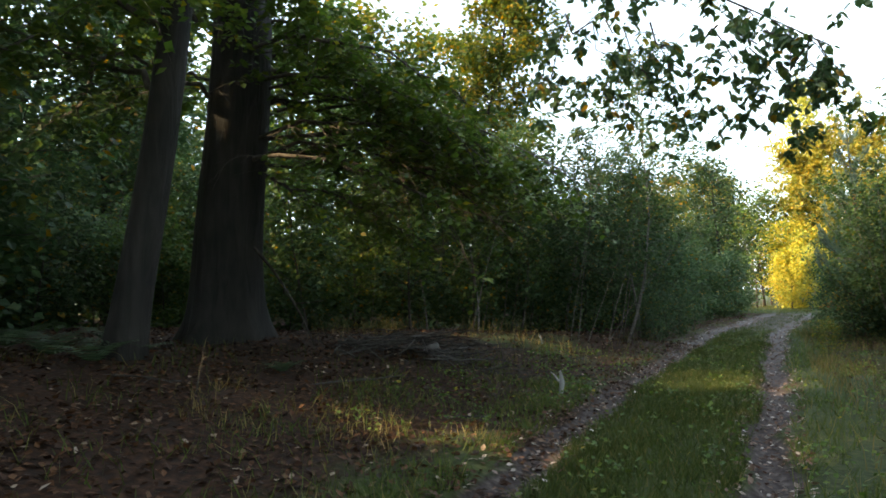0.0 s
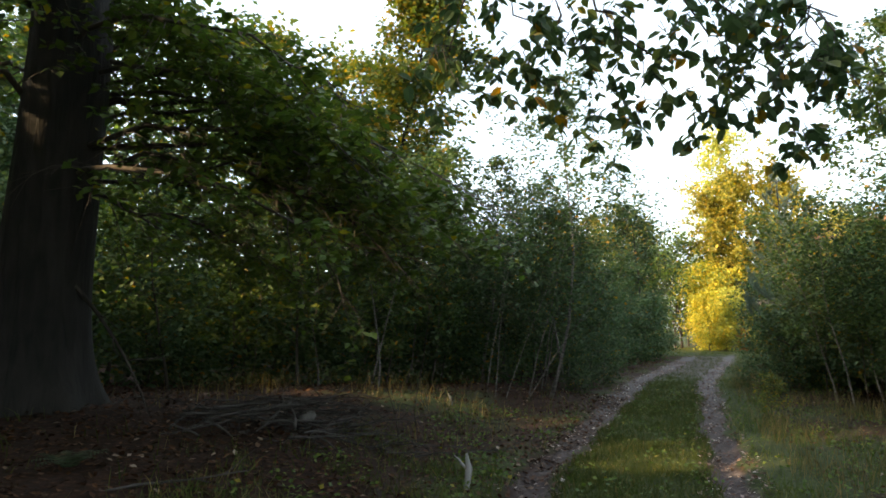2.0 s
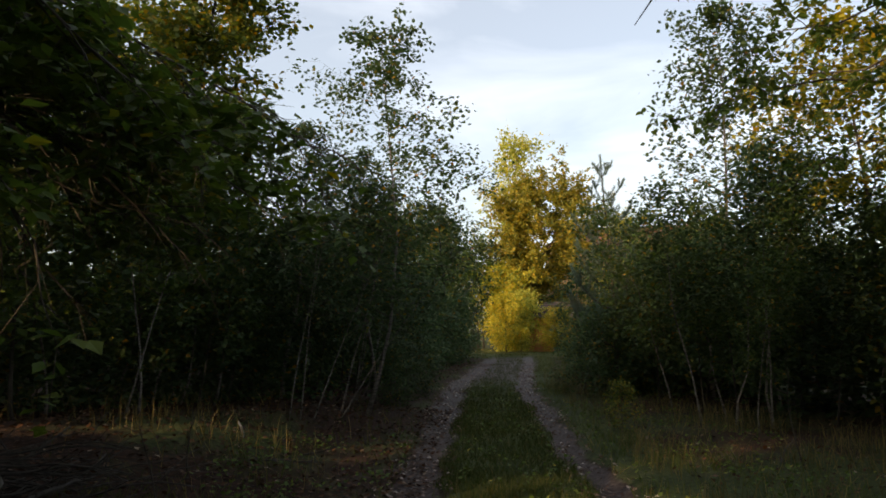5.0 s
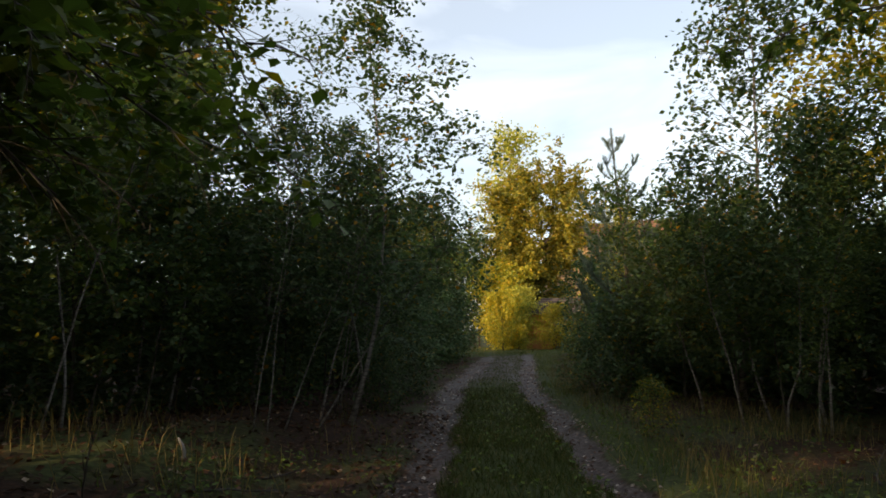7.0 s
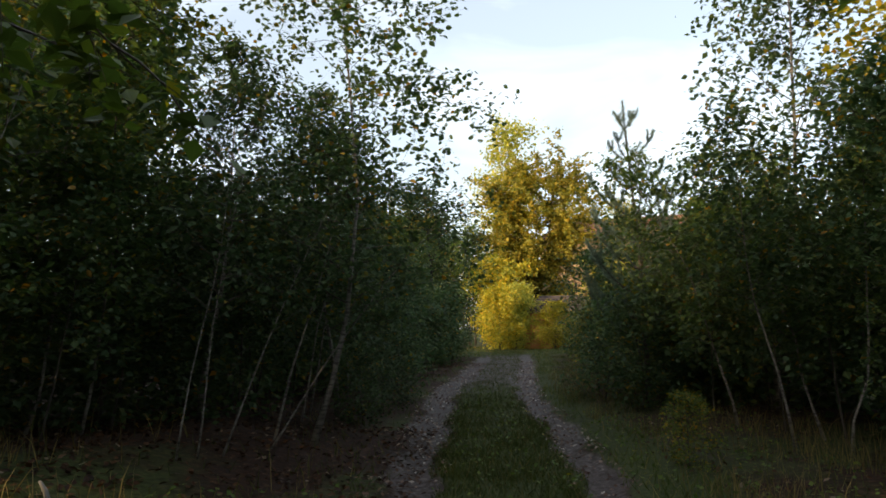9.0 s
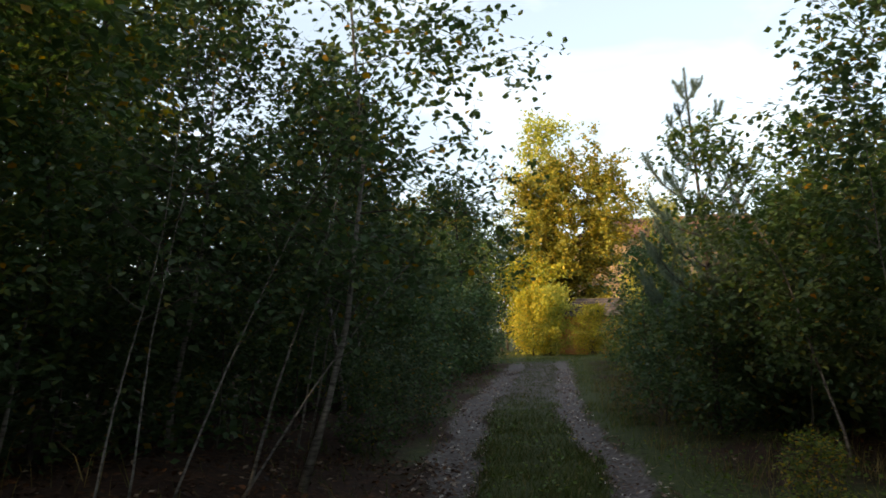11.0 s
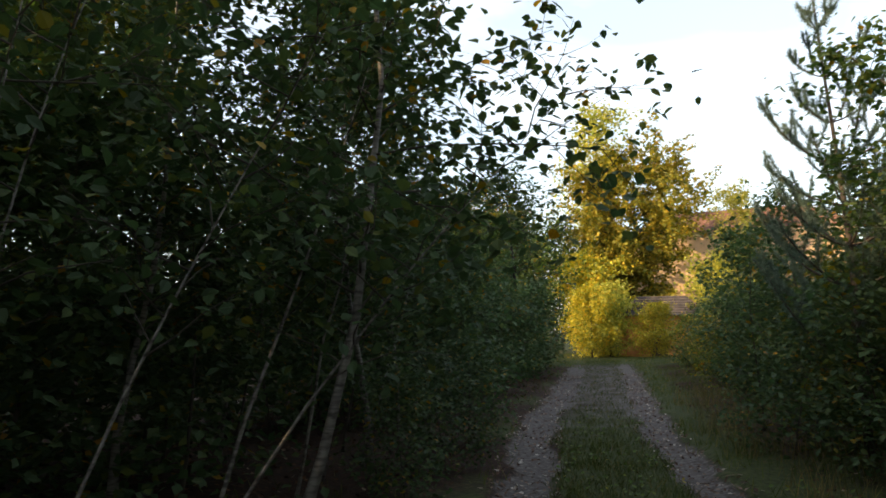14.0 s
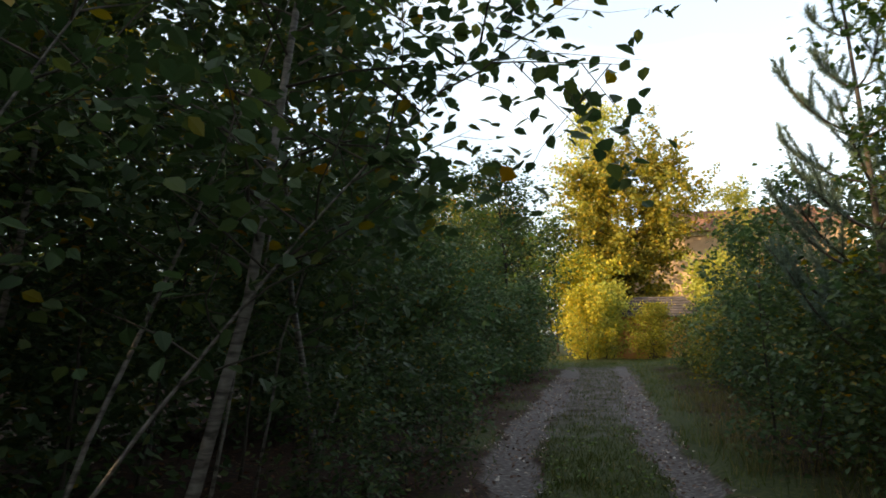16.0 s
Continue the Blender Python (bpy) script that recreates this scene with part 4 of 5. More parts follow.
def build_pine(x, y, tall):
    rng = np.random.default_rng(77)
    ob = thing("pine_tree", "young pine with tiers of upturned shoots beside the track", "tree", pose(x, y, float(height(x, y))))
    trunk, wood, needles = Solid(), Solid(), Solid()
    tp = path(rng, (0, 0, -0.1), (0.0, 0.0, 1), tall + 0.1, 12, 0.012)
    trunk.tube(tp, 0.06 * (1 - np.linspace(0, 1, 13) * 0.86), 8, rng, 0.04)
    shoots = [(tp[-3:], 1.0)]
    for tier, below in enumerate((0.62, 1.3, 1.95, 2.55, 3.1, 3.65, 4.2, 4.7, 5.2)):
        f = 1 - below / tall
        reach = min(1.5, 0.1 + 0.43 * below)
        p, _ = along(tp, f)
        for k in range(4 if tier < 3 else 5):
            az = k * 2 * math.pi / (4 if tier < 3 else 5) + tier * 0.55 + rng.uniform(-0.25, 0.25)
            long = reach * rng.uniform(0.65, 1.2)
            lp = path(rng, p, (math.cos(az), math.sin(az), 0.55 if tier == 0 else 0.16), long * 1.1, 6, 0.05, (0, 0, 1.15))
            wood.tube(lp, (0.02 * (1 - f) + 0.008) * (1 - np.linspace(0, 1, 7) * 0.7), 5)
            shoots.append((lp[2:] if tier > 2 else lp[1:], 0.9))
            for g in ((0.7,) if tier < 2 else (0.5, 0.75) if tier < 4 else (0.4, 0.6, 0.8)):
                for side in (-1, 1):
                    q, e = along(lp, g)
                    out = unit(np.cross(e, (0, 0, 1.0))) * side
                    sp = path(rng, q, e * 0.9 + out * rng.uniform(0.6, 1.1) + np.array([0, 0, 0.3]), (0.14 + reach * 0.2) * rng.uniform(0.7, 1.3), 4, 0.1, (0, 0, 0.6))
                    wood.tube(sp, 0.006 * (1 - np.linspace(0, 1, 5) * 0.6), 4, caps=False)
                    shoots.append((sp, 0.8))
    v, fs, n = [], [], 0
    for pts, ln in shoots:
        length = np.linalg.norm(np.diff(pts, axis=0), axis=1).sum()
        for _ in range(int(length * 640)):
            q, e = along(pts, rng.uniform(0.05, 0.995))
            d = unit(e * 0.9 + rng.normal(0, 0.75, 3))
            w = unit(np.cross(d, rng.normal(0, 1, 3))) * 0.0042
            tip = q + d * 0.085 * rng.uniform(0.7, 1.2)
            v += [q + w, q - w, tip]
            fs.append((n, n + 1, n + 2))
            n += 3
    needles.add(v, fs)
    part("trunk", trunk.mesh("pine_trunk", PINE_BARK), ob)
    part("branchwork", wood.mesh("pine_branches", PINE_BARK), ob)
    part("needle_cover", needles.mesh("pine_needles", NEEDLE, False), ob)
    return ob


build_pine(12.3, 21.1, 6.45)

# ---- the clearing: sunlit trees, house and shed ----
GOLD = tree_model("gold_tree", OAK_BARK, LEAF_GOLD, 81, 14.2, 0.24, crown_from=0.2, spread=0.4, limbs=66, twigs=10, leaves_each=70, leaf=0.245, tilt=0.9, rise=0.5, profile=lambda f: float(np.interp(f, (0.2, 0.42, 0.6, 0.82, 1.0), (0.55, 0.66, 1.0, 1.0, 0.5))), jitter=0.17, width=0.44, sides=9)
POPLAR = tree_model("lime_tree", PALE_BARK, LEAF_LIME, 82, 18.0, 0.2, crown_from=0.25, spread=0.17, limbs=46, twigs=8, leaves_each=18, leaf=0.26, tilt=1.1, profile=lambda f: 1.0 if f < 0.85 else 0.75, rise=1.5, jitter=0.28, width=0.4, sides=9)
GLOW_BUSH = [tree_model("gold_bush", DARK_BARK, mat, s, 4.4, 0.05, crown_from=0.03, spread=0.42, limbs=34, twigs=8, leaves_each=30, leaf=0.15, tilt=1.5, rise=0.6, jitter=0.2, width=0.38) for s, mat in ((83, LEAF_YELLOW), (84, LEAF_LIME))]
plant("gold_tree", GOLD, 32.9, 60.4, "broad tree with golden autumn leaves in low sun", "tree", 0, 1.0)
plant("poplar_tree", POPLAR, 34.6, 69.5, "tall airy tree with pale yellow-green leaves", "tree", 40, 1.14)
plant("poplar_tree", POPLAR, 35.8, 51.4, "young tree with bright yellow-green leaves in the sun", "tree", 200, 0.58)
for x, y, k, s in ((26.2, 54.0, 0, 0.95), (27.9, 54.8, 1, 0.98), (29.6, 52.2, 0, 0.72), (36.6, 54.6, 1, 1.45), (37.4, 51.2, 0, 1.0), (34.6, 50.0, 1, 0.85), (33.6, 52.6, 1, 0.72), (28.6, 58.0, 0, 1.5)):
    plant("gold_bush", GLOW_BUSH[k], x, y, "bush with golden leaves at the end of the track", "bush", rnd.uniform(0, 360), s, "golden bushes at the clearing")


for x, y, s in ((23.2, 62.5, 0.82), (19.0, 60.5, 0.62), (27.5, 68.5, 0.75), (20.5, 68.0, 0.8), (24.5, 73.0, 0.85), (30.0, 77.0, 0.9)):
    plant("forest_tree", FOREST[2], x, y, "sunlit tree with yellowing leaves by the clearing", "tree", rnd.uniform(0, 360), s, "trees at the clearing")


for x, y, k, s in ((25.0, 57.4, 0, 1.5), (26.8, 60.2, 1, 1.6), (28.6, 64.0, 0, 1.8), (30.6, 67.0, 1, 1.8)):
    plant("hazel_bush", LOW[k], x, y, "tall green hazel beside the golden tree", "bush", rnd.uniform(0, 360), s, "hazels at the clearing")


for x, y, k in ((16.4, 43.2, 0.6), (17.6, 46.2, 0.45)):
    plant("forest_tree", FOREST[1], x, y, "green tree where the thicket ends at the clearing", "tree", rnd.uniform(0, 360), k, "trees at the clearing")


def build_house():
    # stands square to the way that one looks along the track
    m = pose(46.5, 65.0, 0, 0, 0, -44)
    ob = thing("house", "ochre stuccoed house with a red tiled roof behind the trees", "house", m)
    part("wall", Solid().box((-9, 0, -0.3), (9, 9, 10.2)).mesh("house_wall", STUCCO, False), ob)
    part("cornice", Solid().box((-9.25, -0.25, 10.2), (9.25, 9.25, 10.5)).mesh("house_cornice", PALE_TRIM, False), ob)
    roof = Solid()
    roof.add([(-9.6, -0.7, 10.5), (9.6, -0.7, 10.5), (9.6, 9.7, 10.5), (-9.6, 9.7, 10.5), (-5.5, 4.5, 13.1), (5.5, 4.5, 13.1)],
             [(0, 1, 5, 4), (1, 2, 5), (2, 3, 4, 5), (3, 0, 4), (3, 2, 1, 0)])
    r = part("roof", roof.mesh("house_roof", ROOF_TILE, False), ob)
    for i in range(14):
        rows = Solid()
        f = (i + 0.2) / 14
        y0, z0 = -0.7 + 5.2 * f, 10.5 + 2.6 * f
        half = 9.6 - 4.1 * f
        rows.tube([(-half, y0, z0 + 0.03), (half, y0, z0 + 0.03)], [0.055, 0.055], 5)
        part("tile_course", rows.mesh("tile_course", ROOF_TILE, False), r)


def build_shed():
    m = pose(31.2, 54.2, 0, 0, 0, -40)
    ob = thing("shed", "low orange outbuilding with a dark tiled roof and arched doorway", "shed", m)
    wall = Solid()
    n = 8
    arch = [(-0.5 * math.cos(math.pi * i / n), 1.45 + 0.5 * math.sin(math.pi * i / n)) for i in range(n + 1)]
    v = [(-2.6, 0, -0.2), (-2.6, 0, 2.75), (2.6, 0, 2.75), (2.6, 0, -0.2), (-0.5, 0, -0.2), (0.5, 0, -0.2)] + [(x, 0, z) for x, z in arch]
    f = [(0, 4, 6, 1), (5, 3, 2, 6 + n)] + [(1,) + tuple(range(6, 7 + n)) + (2,)]
    wall.add(v, [tuple(q) for q in f])
    wall.box((-2.6, 0.25, -0.2), (-2.35, 3.6, 2.75)).box((2.35, 0.25, -0.2), (2.6, 3.6, 2.75)).box((-2.6, 3.6, -0.2), (2.6, 3.85, 2.75))
    part("wall", wall.mesh("shed_wall", BRICKISH, False), ob)
    part("door", Solid().box((-0.55, 0.18, -0.1), (0.55, 0.24, 2.0)).mesh("shed_door", DARK_WOOD, False), ob, "dark plank door set back in the arch")
    roof = Solid()
    roof.add([(-3.0, -0.45, 2.7), (3.0, -0.45, 2.7), (3.0, 4.2, 2.7), (-3.0, 4.2, 2.7), (-1.6, 1.9, 4.1), (1.6, 1.9, 4.1)], [(0, 1, 5, 4), (1, 2, 5), (2, 3, 4, 5), (3, 0, 4), (3, 2, 1, 0)])
    r = part("roof", roof.mesh("shed_roof", DARK_TILE, False), ob)
    for i in range(8):
        g = (i + 0.2) / 8
        half = 3.0 - 1.4 * g
        part("tile_course", Solid().tube([(-half, -0.45 + 2.35 * g, 2.72 + 1.4 * g), (half, -0.45 + 2.35 * g, 2.72 + 1.4 * g)], [0.05, 0.05], 5).mesh("shed_course", DARK_TILE, False), r)


build_house()
build_shed()

# ---- grass, litter, wood on the ground ----


def blades(bent, rng, xy, tall, wide, mat, name, label, lean=0.45):
    """Single grass blades with a bend, as one sheet of growth."""
    x, y = xy[:, 0], xy[:, 1]
    k = len(x)
    p = np.stack([x, y, height(x, y) - 0.01], 1)
    a = rng.uniform(0, 2 * math.pi, k)
    h = tall * rng.uniform(0.45, 1.25, k)
    side = np.stack([np.cos(a), np.sin(a), np.zeros(k)], 1) * (wide * rng.uniform(0.6, 1.2, k))[:, None]
    d = rng.normal(0, lean, (k, 2)) * h[:, None]
    mid = p + np.stack([d[:, 0] * 0.35, d[:, 1] * 0.35, h * 0.6], 1)
    tip = p + np.stack([d[:, 0], d[:, 1], h * 0.95], 1)
    v = np.stack([p - side, p + side, mid + side * 0.7, mid - side * 0.7, tip], 1).reshape(-1, 3)
    b = (np.arange(k) * 5)[:, None]
    s = Solid()
    if not bent:
        v = np.stack([p - side, p + side, tip], 1).reshape(-1, 3)
        s.add_arrays(v, (np.arange(k) * 3)[:, None] + np.array([[0, 1, 2]]))
        return tagged(new(name, s.mesh(name, mat, False)), label, "grass", kind="stuff")
    s.add_arrays(v, b + np.array([[0, 1, 2, 3]]))
    s.f.extend((b + np.array([[3, 2, 4]])).tolist())
    return tagged(new(name, s.mesh(name, mat, False)), label, "grass", kind="stuff")


def scatter(rng, n, x0, x1, y0, y1, keep, bias=1.0):
    """Places with more of them near y0; keep gives the chance of each."""
    y = y0 + (y1 - y0) * rng.uniform(0, 1, n) ** bias
    x = x0(y) + (x1(y) - x0(y)) * rng.uniform(0, 1, n)
    ok = rng.uniform(0, 1, n) < keep(x, y)
    return np.stack([x[ok], y[ok]], 1)


def clumped(x, y, s=1.0):
    return np.clip(0.45 + 0.9 * np.sin(x * 3.1 * s + 1.7 * np.sin(y * 2.3 * s)) * np.sin(y * 2.7 * s + np.sin(x * 1.9 * s)), 0.05, 1)


def build_grass():
    rng = np.random.default_rng(9)
    not_rut = lambda x, y: (1 - masks(x, y)[0]) * (1 - 0.62 * smooth(y, 15.0, 28.0)) * (0.4 + 0.6 * clumped(x, y))
    mid = scatter(rng, 120000, lambda y: left_rut(y) + 0.2, lambda y: right_rut(y) - 0.15, 2.0, 50.0, not_rut, 1.6)
    blades(0, rng, mid, 0.12, 0.006, GRASS, "grass_strip", "short green grass between the wheel tracks")
    right = scatter(rng, 46000, lambda y: right_rut(y) + 0.25, lambda y: right_rut(y) + 5.5, 2.0, 46.0, lambda x, y: clumped(x, y, 0.7) * (1 - 0.85 * smooth(x - right_rut(y), 1.0, 3.5)), 1.7)
    blades(0, rng, right, 0.21, 0.006, GRASS, "verge_grass", "rough green grass on the verge")
    tall = scatter(rng, 17000, lambda y: right_rut(y) + 0.7, lambda y: right_rut(y) + 5.0, 3.0, 30.0, lambda x, y: clumped(x + 4, y, 0.5) ** 2, 1.3)
    blades(1, rng, tall, 0.36, 0.004, DRY_GRASS, "dry_grass", "tall straw-coloured grass on the verge", 0.35)
    lft = scatter(rng, 44000, lambda y: left_rut(y) - 2.9, lambda y: left_rut(y) - 0.25, 3.0, 44.0, lambda x, y: clumped(x, y, 0.8) * (1.0 - 0.85 * smooth(y, 10.5, 13.5)) * (0.3 + 0.7 * np.maximum(smooth(y, 7.4, 9.0), smooth(x - left_rut(y), -1.0, -0.4))), 1.7)
    blades(0, rng, lft, 0.18, 0.006, GRASS, "bank_grass", "sparse grass on the bank beside the track")
    glade = scatter(rng, 8000, lambda y: -6.0 + 0 * y, lambda y: left_rut(y) - 1.0, 12.0, 18.6, lambda x, y: 0.6 * clumped(x, y, 0.6) ** 1.5 * np.exp(-((x - 1.0) ** 2 / 14 + (y - 15.8) ** 2 / 6)))
    blades(1, rng, glade, 0.42, 0.005, DRY_GRASS, "glade_grass", "tall yellowing grass in front of the thicket", 0.4)
    shade = scatter(rng, 6000, lambda y: -5.5 + 0 * y, lambda y: left_rut(y) - 0.6, 4.5, 11.0, lambda x, y: 0.35 * clumped(x, y, 0.9) ** 2)
    blades(1, rng, shade, 0.2, 0.005, GRASS, "shade_grass", "thin green grass in the leaf litter under the oak", 0.5)
    tuft = scatter(rng, 900, lambda y: -2.6 + 0 * y, lambda y: 0.4 + 0 * y, 6.2, 7.9, lambda x, y: clumped(x, y, 1.3) ** 2)
    blades(1, rng, tuft, 0.2, 0.004, DRY_GRASS, "dry_grass", "thin straw-coloured grass in the leaf litter", 0.5)
    far = scatter(rng, 26000, lambda y: 10 + 0 * y, lambda y: 42 + 0 * y, 45.0, 60.0, lambda x, y: clumped(x, y, 0.4))
    blades(0, rng, far, 0.16, 0.012, GRASS, "clearing_grass", "grass of the clearing at the end of the track")


def build_weeds():
    rng = np.random.default_rng(19)
    xy = np.concatenate([scatter(rng, 5500, lambda y: left_rut(y) + 0.2, lambda y: right_rut(y) - 0.15, 2.5, 26.0, lambda x, y: (1 - masks(x, y)[0]) * clumped(x + 2, y, 1.6) ** 2, 1.5),
                         scatter(rng, 6000, lambda y: left_rut(y) - 2.4, lambda y: left_rut(y) - 0.3, 3.0, 16.0, lambda x, y: clumped(x, y + 3, 1.1) ** 2 * smooth(y, 6.5, 9.0), 1.3),
                         scatter(rng, 5000, lambda y: right_rut(y) + 0.3, lambda y: right_rut(y) + 3.5, 4.0, 20.0, lambda x, y: clumped(x + 1, y, 1.2) ** 2, 1.3)])
    p = np.stack([xy[:, 0], xy[:, 1], height(xy[:, 0], xy[:, 1]) + rng.uniform(0.02, 0.13, len(xy))], 1)
    s = Solid().leaves(p, 0.055, rng, -0.15, 0.5, 0.4)
    tagged(new("ground_weeds", s.mesh("ground_weeds", LEAF_BEECH, False)), "small broad-leaved weeds among the grass", "weeds", kind="stuff")


def build_litter():
    rng = np.random.default_rng(10)

    def strew(xy, size, name, label, mat=LITTER):
        p = np.stack([xy[:, 0], xy[:, 1], height(xy[:, 0], xy[:, 1]) + rng.uniform(0.004, 0.03, len(xy))], 1)
        s = Solid().leaves(p, size, rng, -0.05, 0.35, 0.33)
        tagged(new(name, s.mesh(name, mat, False)), label, "leaves", kind="stuff")

    strew(scatter(rng, 42000, lambda y: -8 + 0 * y, lambda y: left_rut(y) + 0.1, 2.5, 20, lambda x, y: 0.35 + 0.65 * clumped(x, y)), 0.075, "leaf_litter", "brown fallen leaves under the oak")
    strew(scatter(rng, 15000, lambda y: left_rut(y) - 0.5, lambda y: left_rut(y) + 0.45, 3, 40, lambda x, y: 0.1 + 0.3 * clumped(x, y), 1.3), 0.06, "track_litter", "fallen leaves strewn in a wheel track", PALE_LITTER)
    strew(scatter(rng, 14000, lambda y: right_rut(y) - 0.4, lambda y: right_rut(y) + 0.4, 3, 40, lambda x, y: 0.1 + 0.3 * clumped(x, y), 1.3), 0.06, "track_litter", "fallen leaves strewn in a wheel track", PALE_LITTER)
    strew(scatter(rng, 14000, lambda y: right_rut(y) + 1.0, lambda y: right_rut(y) + 8, 4, 34, lambda x, y: 0.5 + 0 * x), 0.07, "verge_litter", "fallen leaves under the thicket")
    strew(scatter(rng, 12000, lambda y: left_rut(y) - 7, lambda y: left_rut(y) - 0.8, 19, 40, lambda x, y: 0.5 + 0 * x), 0.07, "thicket_litter", "fallen leaves under the thicket")


def build_deadwood():
    rng = np.random.default_rng(12)
    px, py = -0.45, 11.5
    pile = thing("brush_pile", "low heap of dead sticks and branches on the bank", "brushwood", pose(px, py, float(height(px, py))))
    forms = []
    for i in range(6):
        s = Solid()
        ln = rng.uniform(0.8, 1.9)
        p = path(rng, (-ln / 2, 0, 0), (1, 0, 0), ln, 7, 0.10)
        s.tube(p, rng.uniform(0.008, 0.02) * (1 - np.linspace(0, 1, 8) * 0.7), 5)
        for g in (0.4, 0.65, 0.85):
            q, e = along(p, g)
            s.tube(path(rng, q, e + rng.normal(0, 0.6, 3), ln * 0.25, 3, 0.15), 0.006 * (1 - np.linspace(0, 1, 4) * 0.7), 4)
        forms.append(s.mesh("stick", DEADWOOD))
    for i in range(90):
        o = part("stick", forms[i % 6], pile)
        x, y = rng.normal(0, 0.8), rng.normal(0, 0.42)
        z = float(height(px + x, py + y)) - float(height(px, py)) + max(0.02, rng.uniform(0, 0.46) * math.exp(-(x * x / 1.1 + y * y / 0.5)))
        o.matrix_basis = pose(x, y, z, rng.normal(0, 25), rng.normal(0, 9), rng.normal(5, 38))
    # pale cut log end in the heap
    lx, ly = -0.34, 11.7
    s = Solid().tube([(0, 0, 0), (0.05, -0.2, 0.03), (0.1, -0.42, 0.08)], [0.085, 0.09, 0.088], 10, rng, 0.05)
    lg = tagged(new("log", s.mesh("log", BLEACHED)), "pale sawn log end among the sticks", "log")
    lg.matrix_basis = pose(lx, ly + 0.25, float(height(lx, ly)) + 0.07)
    # bleached root sticking out of the bank
    rx, ry = 1.5, 9.9
    s = Solid()
    p = path(rng, (0.05, 0, -0.05), (-0.15, 0.1, 1), 0.42, 5, 0.14)
    s.tube(p, [0.035, 0.042, 0.034, 0.038, 0.03, 0.014], 7, rng, 0.1)
    s.tube(path(rng, p[3], (-0.8, 0.2, 0.5), 0.22, 3, 0.2), [0.022, 0.018, 0.012, 0.006], 5)
    rt = tagged(new("root_stump", s.mesh("root_stump", BLEACHED)), "bleached forked root stub in the grass", "stump")
    rt.matrix_basis = pose(rx, ry, float(height(rx, ry)))
    # a small broken stump in front of the thicket
    sx, sy = 1.95, 14.9
    s = Solid().tube([(0, 0, -0.05), (0.01, 0, 0.06), (-0.01, 0.01, 0.13), (-0.05, 0.02, 0.2)], [0.03, 0.022, 0.018, 0.01], 9, rng, 0.12)
    st = tagged(new("tree_stump", s.mesh("tree_stump", BLEACHED)), "small broken bleached stump in the litter", "stump")
    st.matrix_basis = pose(sx, sy, float(height(sx, sy)))
    # fallen branches on the floor
    for i, (x, y, ln, turn) in enumerate(((-1.2, 8.6, 1.5, 20), (-3.4, 7.6, 1.2, -15), (0.9, 9.4, 1.6, -8), (2.9, 14.8, 0.8, 10), (0.3, 8.4, 1.1, 35), (1.9, 12.2, 1.4, 10), (-2.2, 11.0, 1.8, -20), (2.2, 14.0, 1.3, 15), (8.3, 12.2, 1.1, 40))):
        s = Solid()
        p = path(rng, (-ln / 2, 0, 0.03), (1, 0, 0.02), ln, 7, 0.09)
        s.tube(p, 0.017 * (1 - np.linspace(0, 1, 8) * 0.7), 5)
        for g in (0.3, 0.5, 0.7, 0.85):
            q, e = along(p, g)
            s.tube(path(rng, q, e + rng.normal(0, 0.6, 3) * np.array([1, 1, 0.4]), ln * 0.22, 3, 0.15), 0.006 * (1 - np.linspace(0, 1, 4) * 0.7), 4)
        o = tagged(new("fallen_branch", s.mesh("fallen_branch", DEADWOOD)), "bare fallen branch lying on the litter", "branch", "fallen branches")
        o.matrix_basis = pose(x, y, float(height(x, y)) + 0.01, 0, 0, turn)
    # dead upright stalks
    for i, (x, y, h) in enumerate(((0.9, 11.75, 0.85), (8.0, 11.6, 1.3), (1.2, 12.9, 0.7), (-2.6, 7.3, 0.55))):
        s = Solid()
        p = path(rng, (0, 0, -0.05), (0.1 if i != 1 else -0.35, 0, 1), h, 7, 0.12)
        s.tube(p, 0.011 * (1 - np.linspace(0, 1, 8) * 0.7), 5)
        for g in (0.55, 0.75, 0.9):
            q, e = along(p, g)
            s.tube(path(rng, q, e + rng.normal(0, 0.8, 3), h * 0.25, 3, 0.15), 0.005 * (1 - np.linspace(0, 1, 4) * 0.7), 4)
        o = tagged(new("dead_stalk", s.mesh("dead_stalk", DARK_BARK)), "thin bare dead stalk standing in the grass", "stalk", "dead stalks")
        o.matrix_basis = pose(x, y, float(height(x, y)))


def fern_mesh(seed):
    rng = np.random.default_rng(seed)
    v, f, n = [], [], 0
    for k in range(9):
        az = k * 0.7 + rng.uniform(-0.2, 0.2)
        p = path(rng, (0, 0, 0), (math.cos(az) * 0.7, math.sin(az) * 0.7, 1.0), 0.75, 12, 0.03, (0, 0, -1.3))
        for i in range(2, 12):
            e = unit(p[i + 1] - p[i - 1])
            out = unit(np.cross(e, (0, 0, 1.0)))
            ln = 0.17 * math.sin(math.pi * (0.15 + 0.8 * (i - 1) / 11)) + 0.02
            for s in (-1, 1):
                a, b = p[i] - e * 0.022, p[i] + e * 0.022
                t = p[i] + out * s * ln + e * 0.05 - np.array([0, 0, 0.02])
                v += [a, b, t]
                f.append((n, n + 1, n + 2))
                n += 3
    s = Solid()
    s.add(v, f)
    return s.mesh("fern", FERN, False)


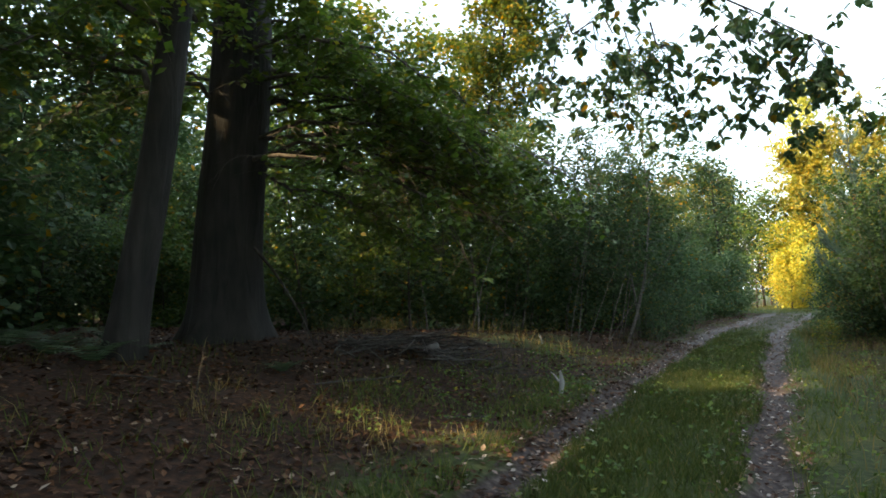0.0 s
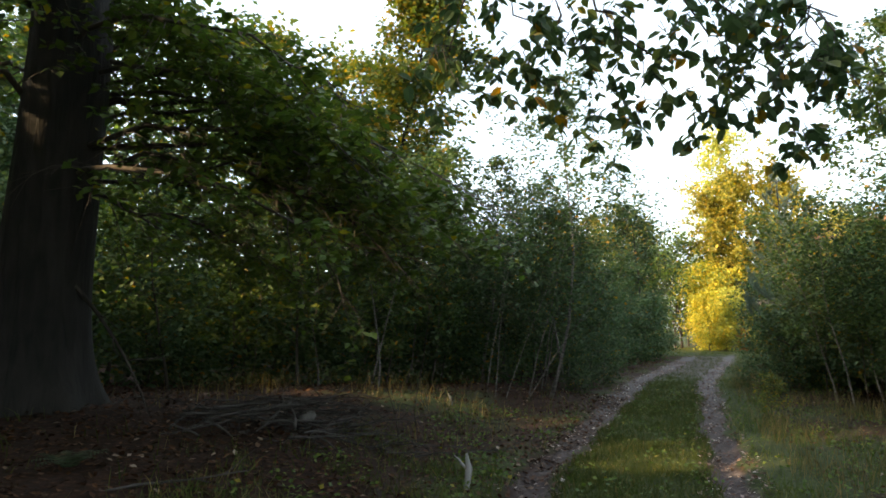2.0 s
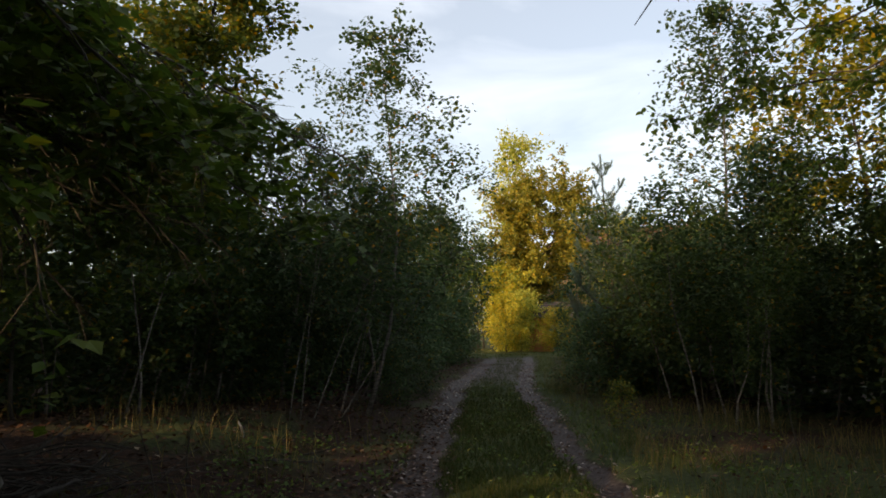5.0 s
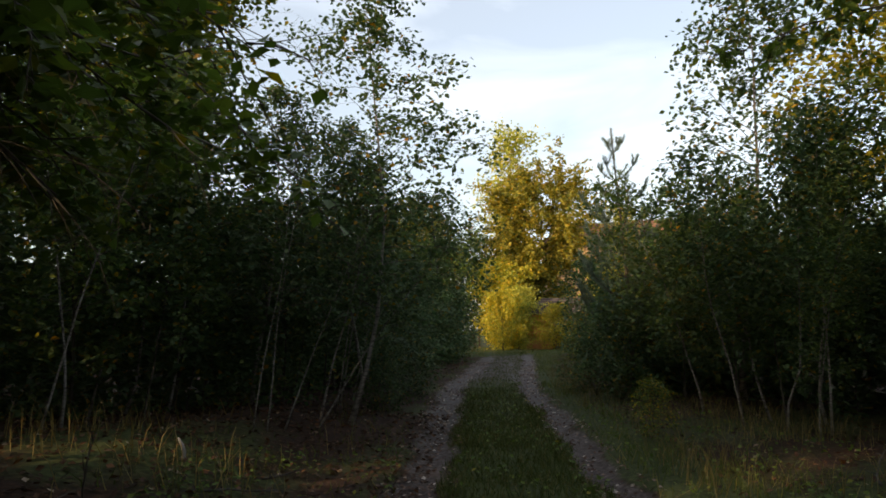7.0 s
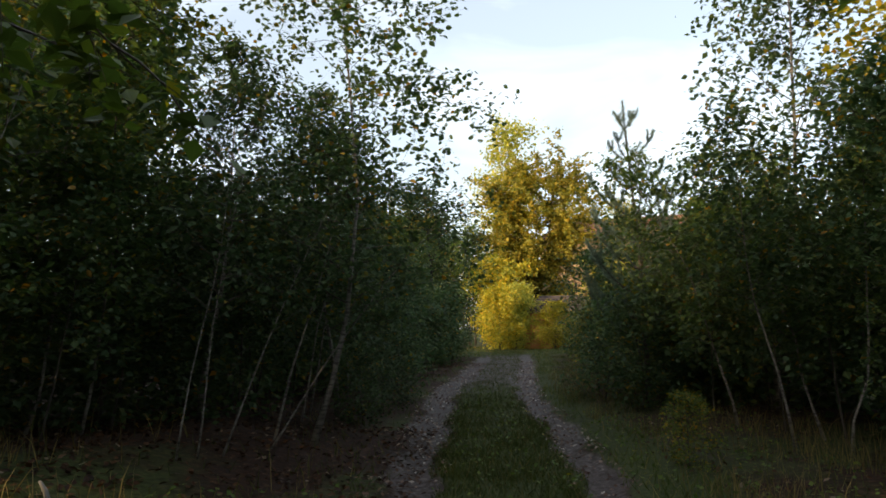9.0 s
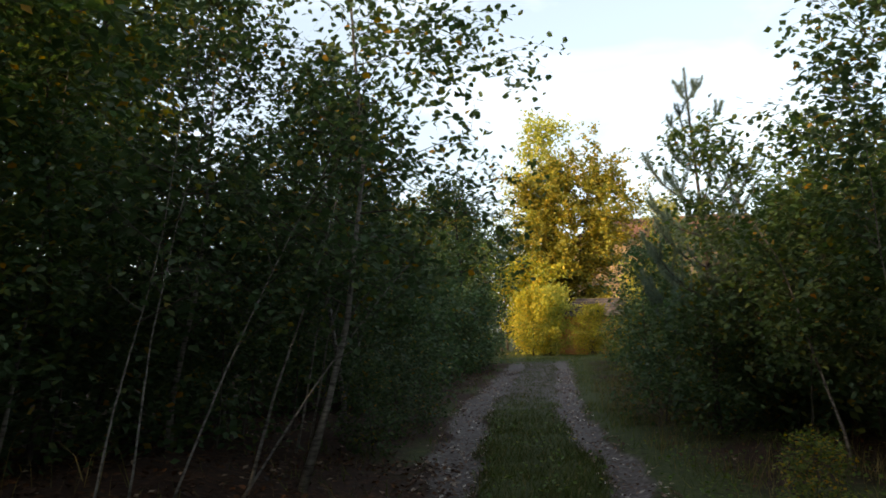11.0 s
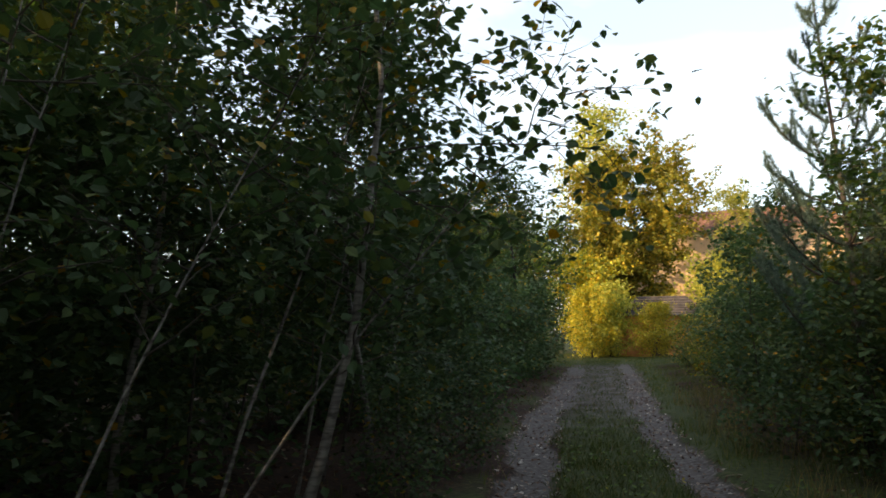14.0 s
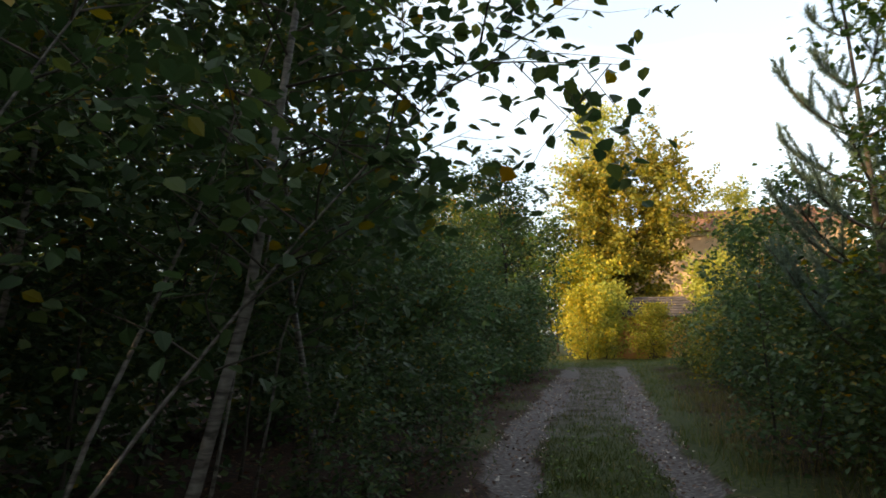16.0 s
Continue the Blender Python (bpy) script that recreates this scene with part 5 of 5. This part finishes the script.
def build_ferns():
    forms = [fern_mesh(3), fern_mesh(4)]
    for i, (x, y, s) in enumerate(((-4.0, 8.0, 0.8), (-4.7, 8.4, 1.0), (-5.4, 7.9, 0.9), (-3.9, 8.9, 0.7), (-5.8, 9.3, 1.1), (-2.1, 9.0, 0.5), (-5.0, 10.6, 1.0))):
        o = tagged(new("fern", forms[i % 2]), "green fern growing at the foot of the oak", "fern", "ferns")
        o.matrix_basis = pose(x, y, float(height(x, y)), 0, 0, i * 57) @ Matrix.Diagonal((s, s, s, 1))


build_grass()
build_weeds()
build_litter()
build_deadwood()
build_ferns()
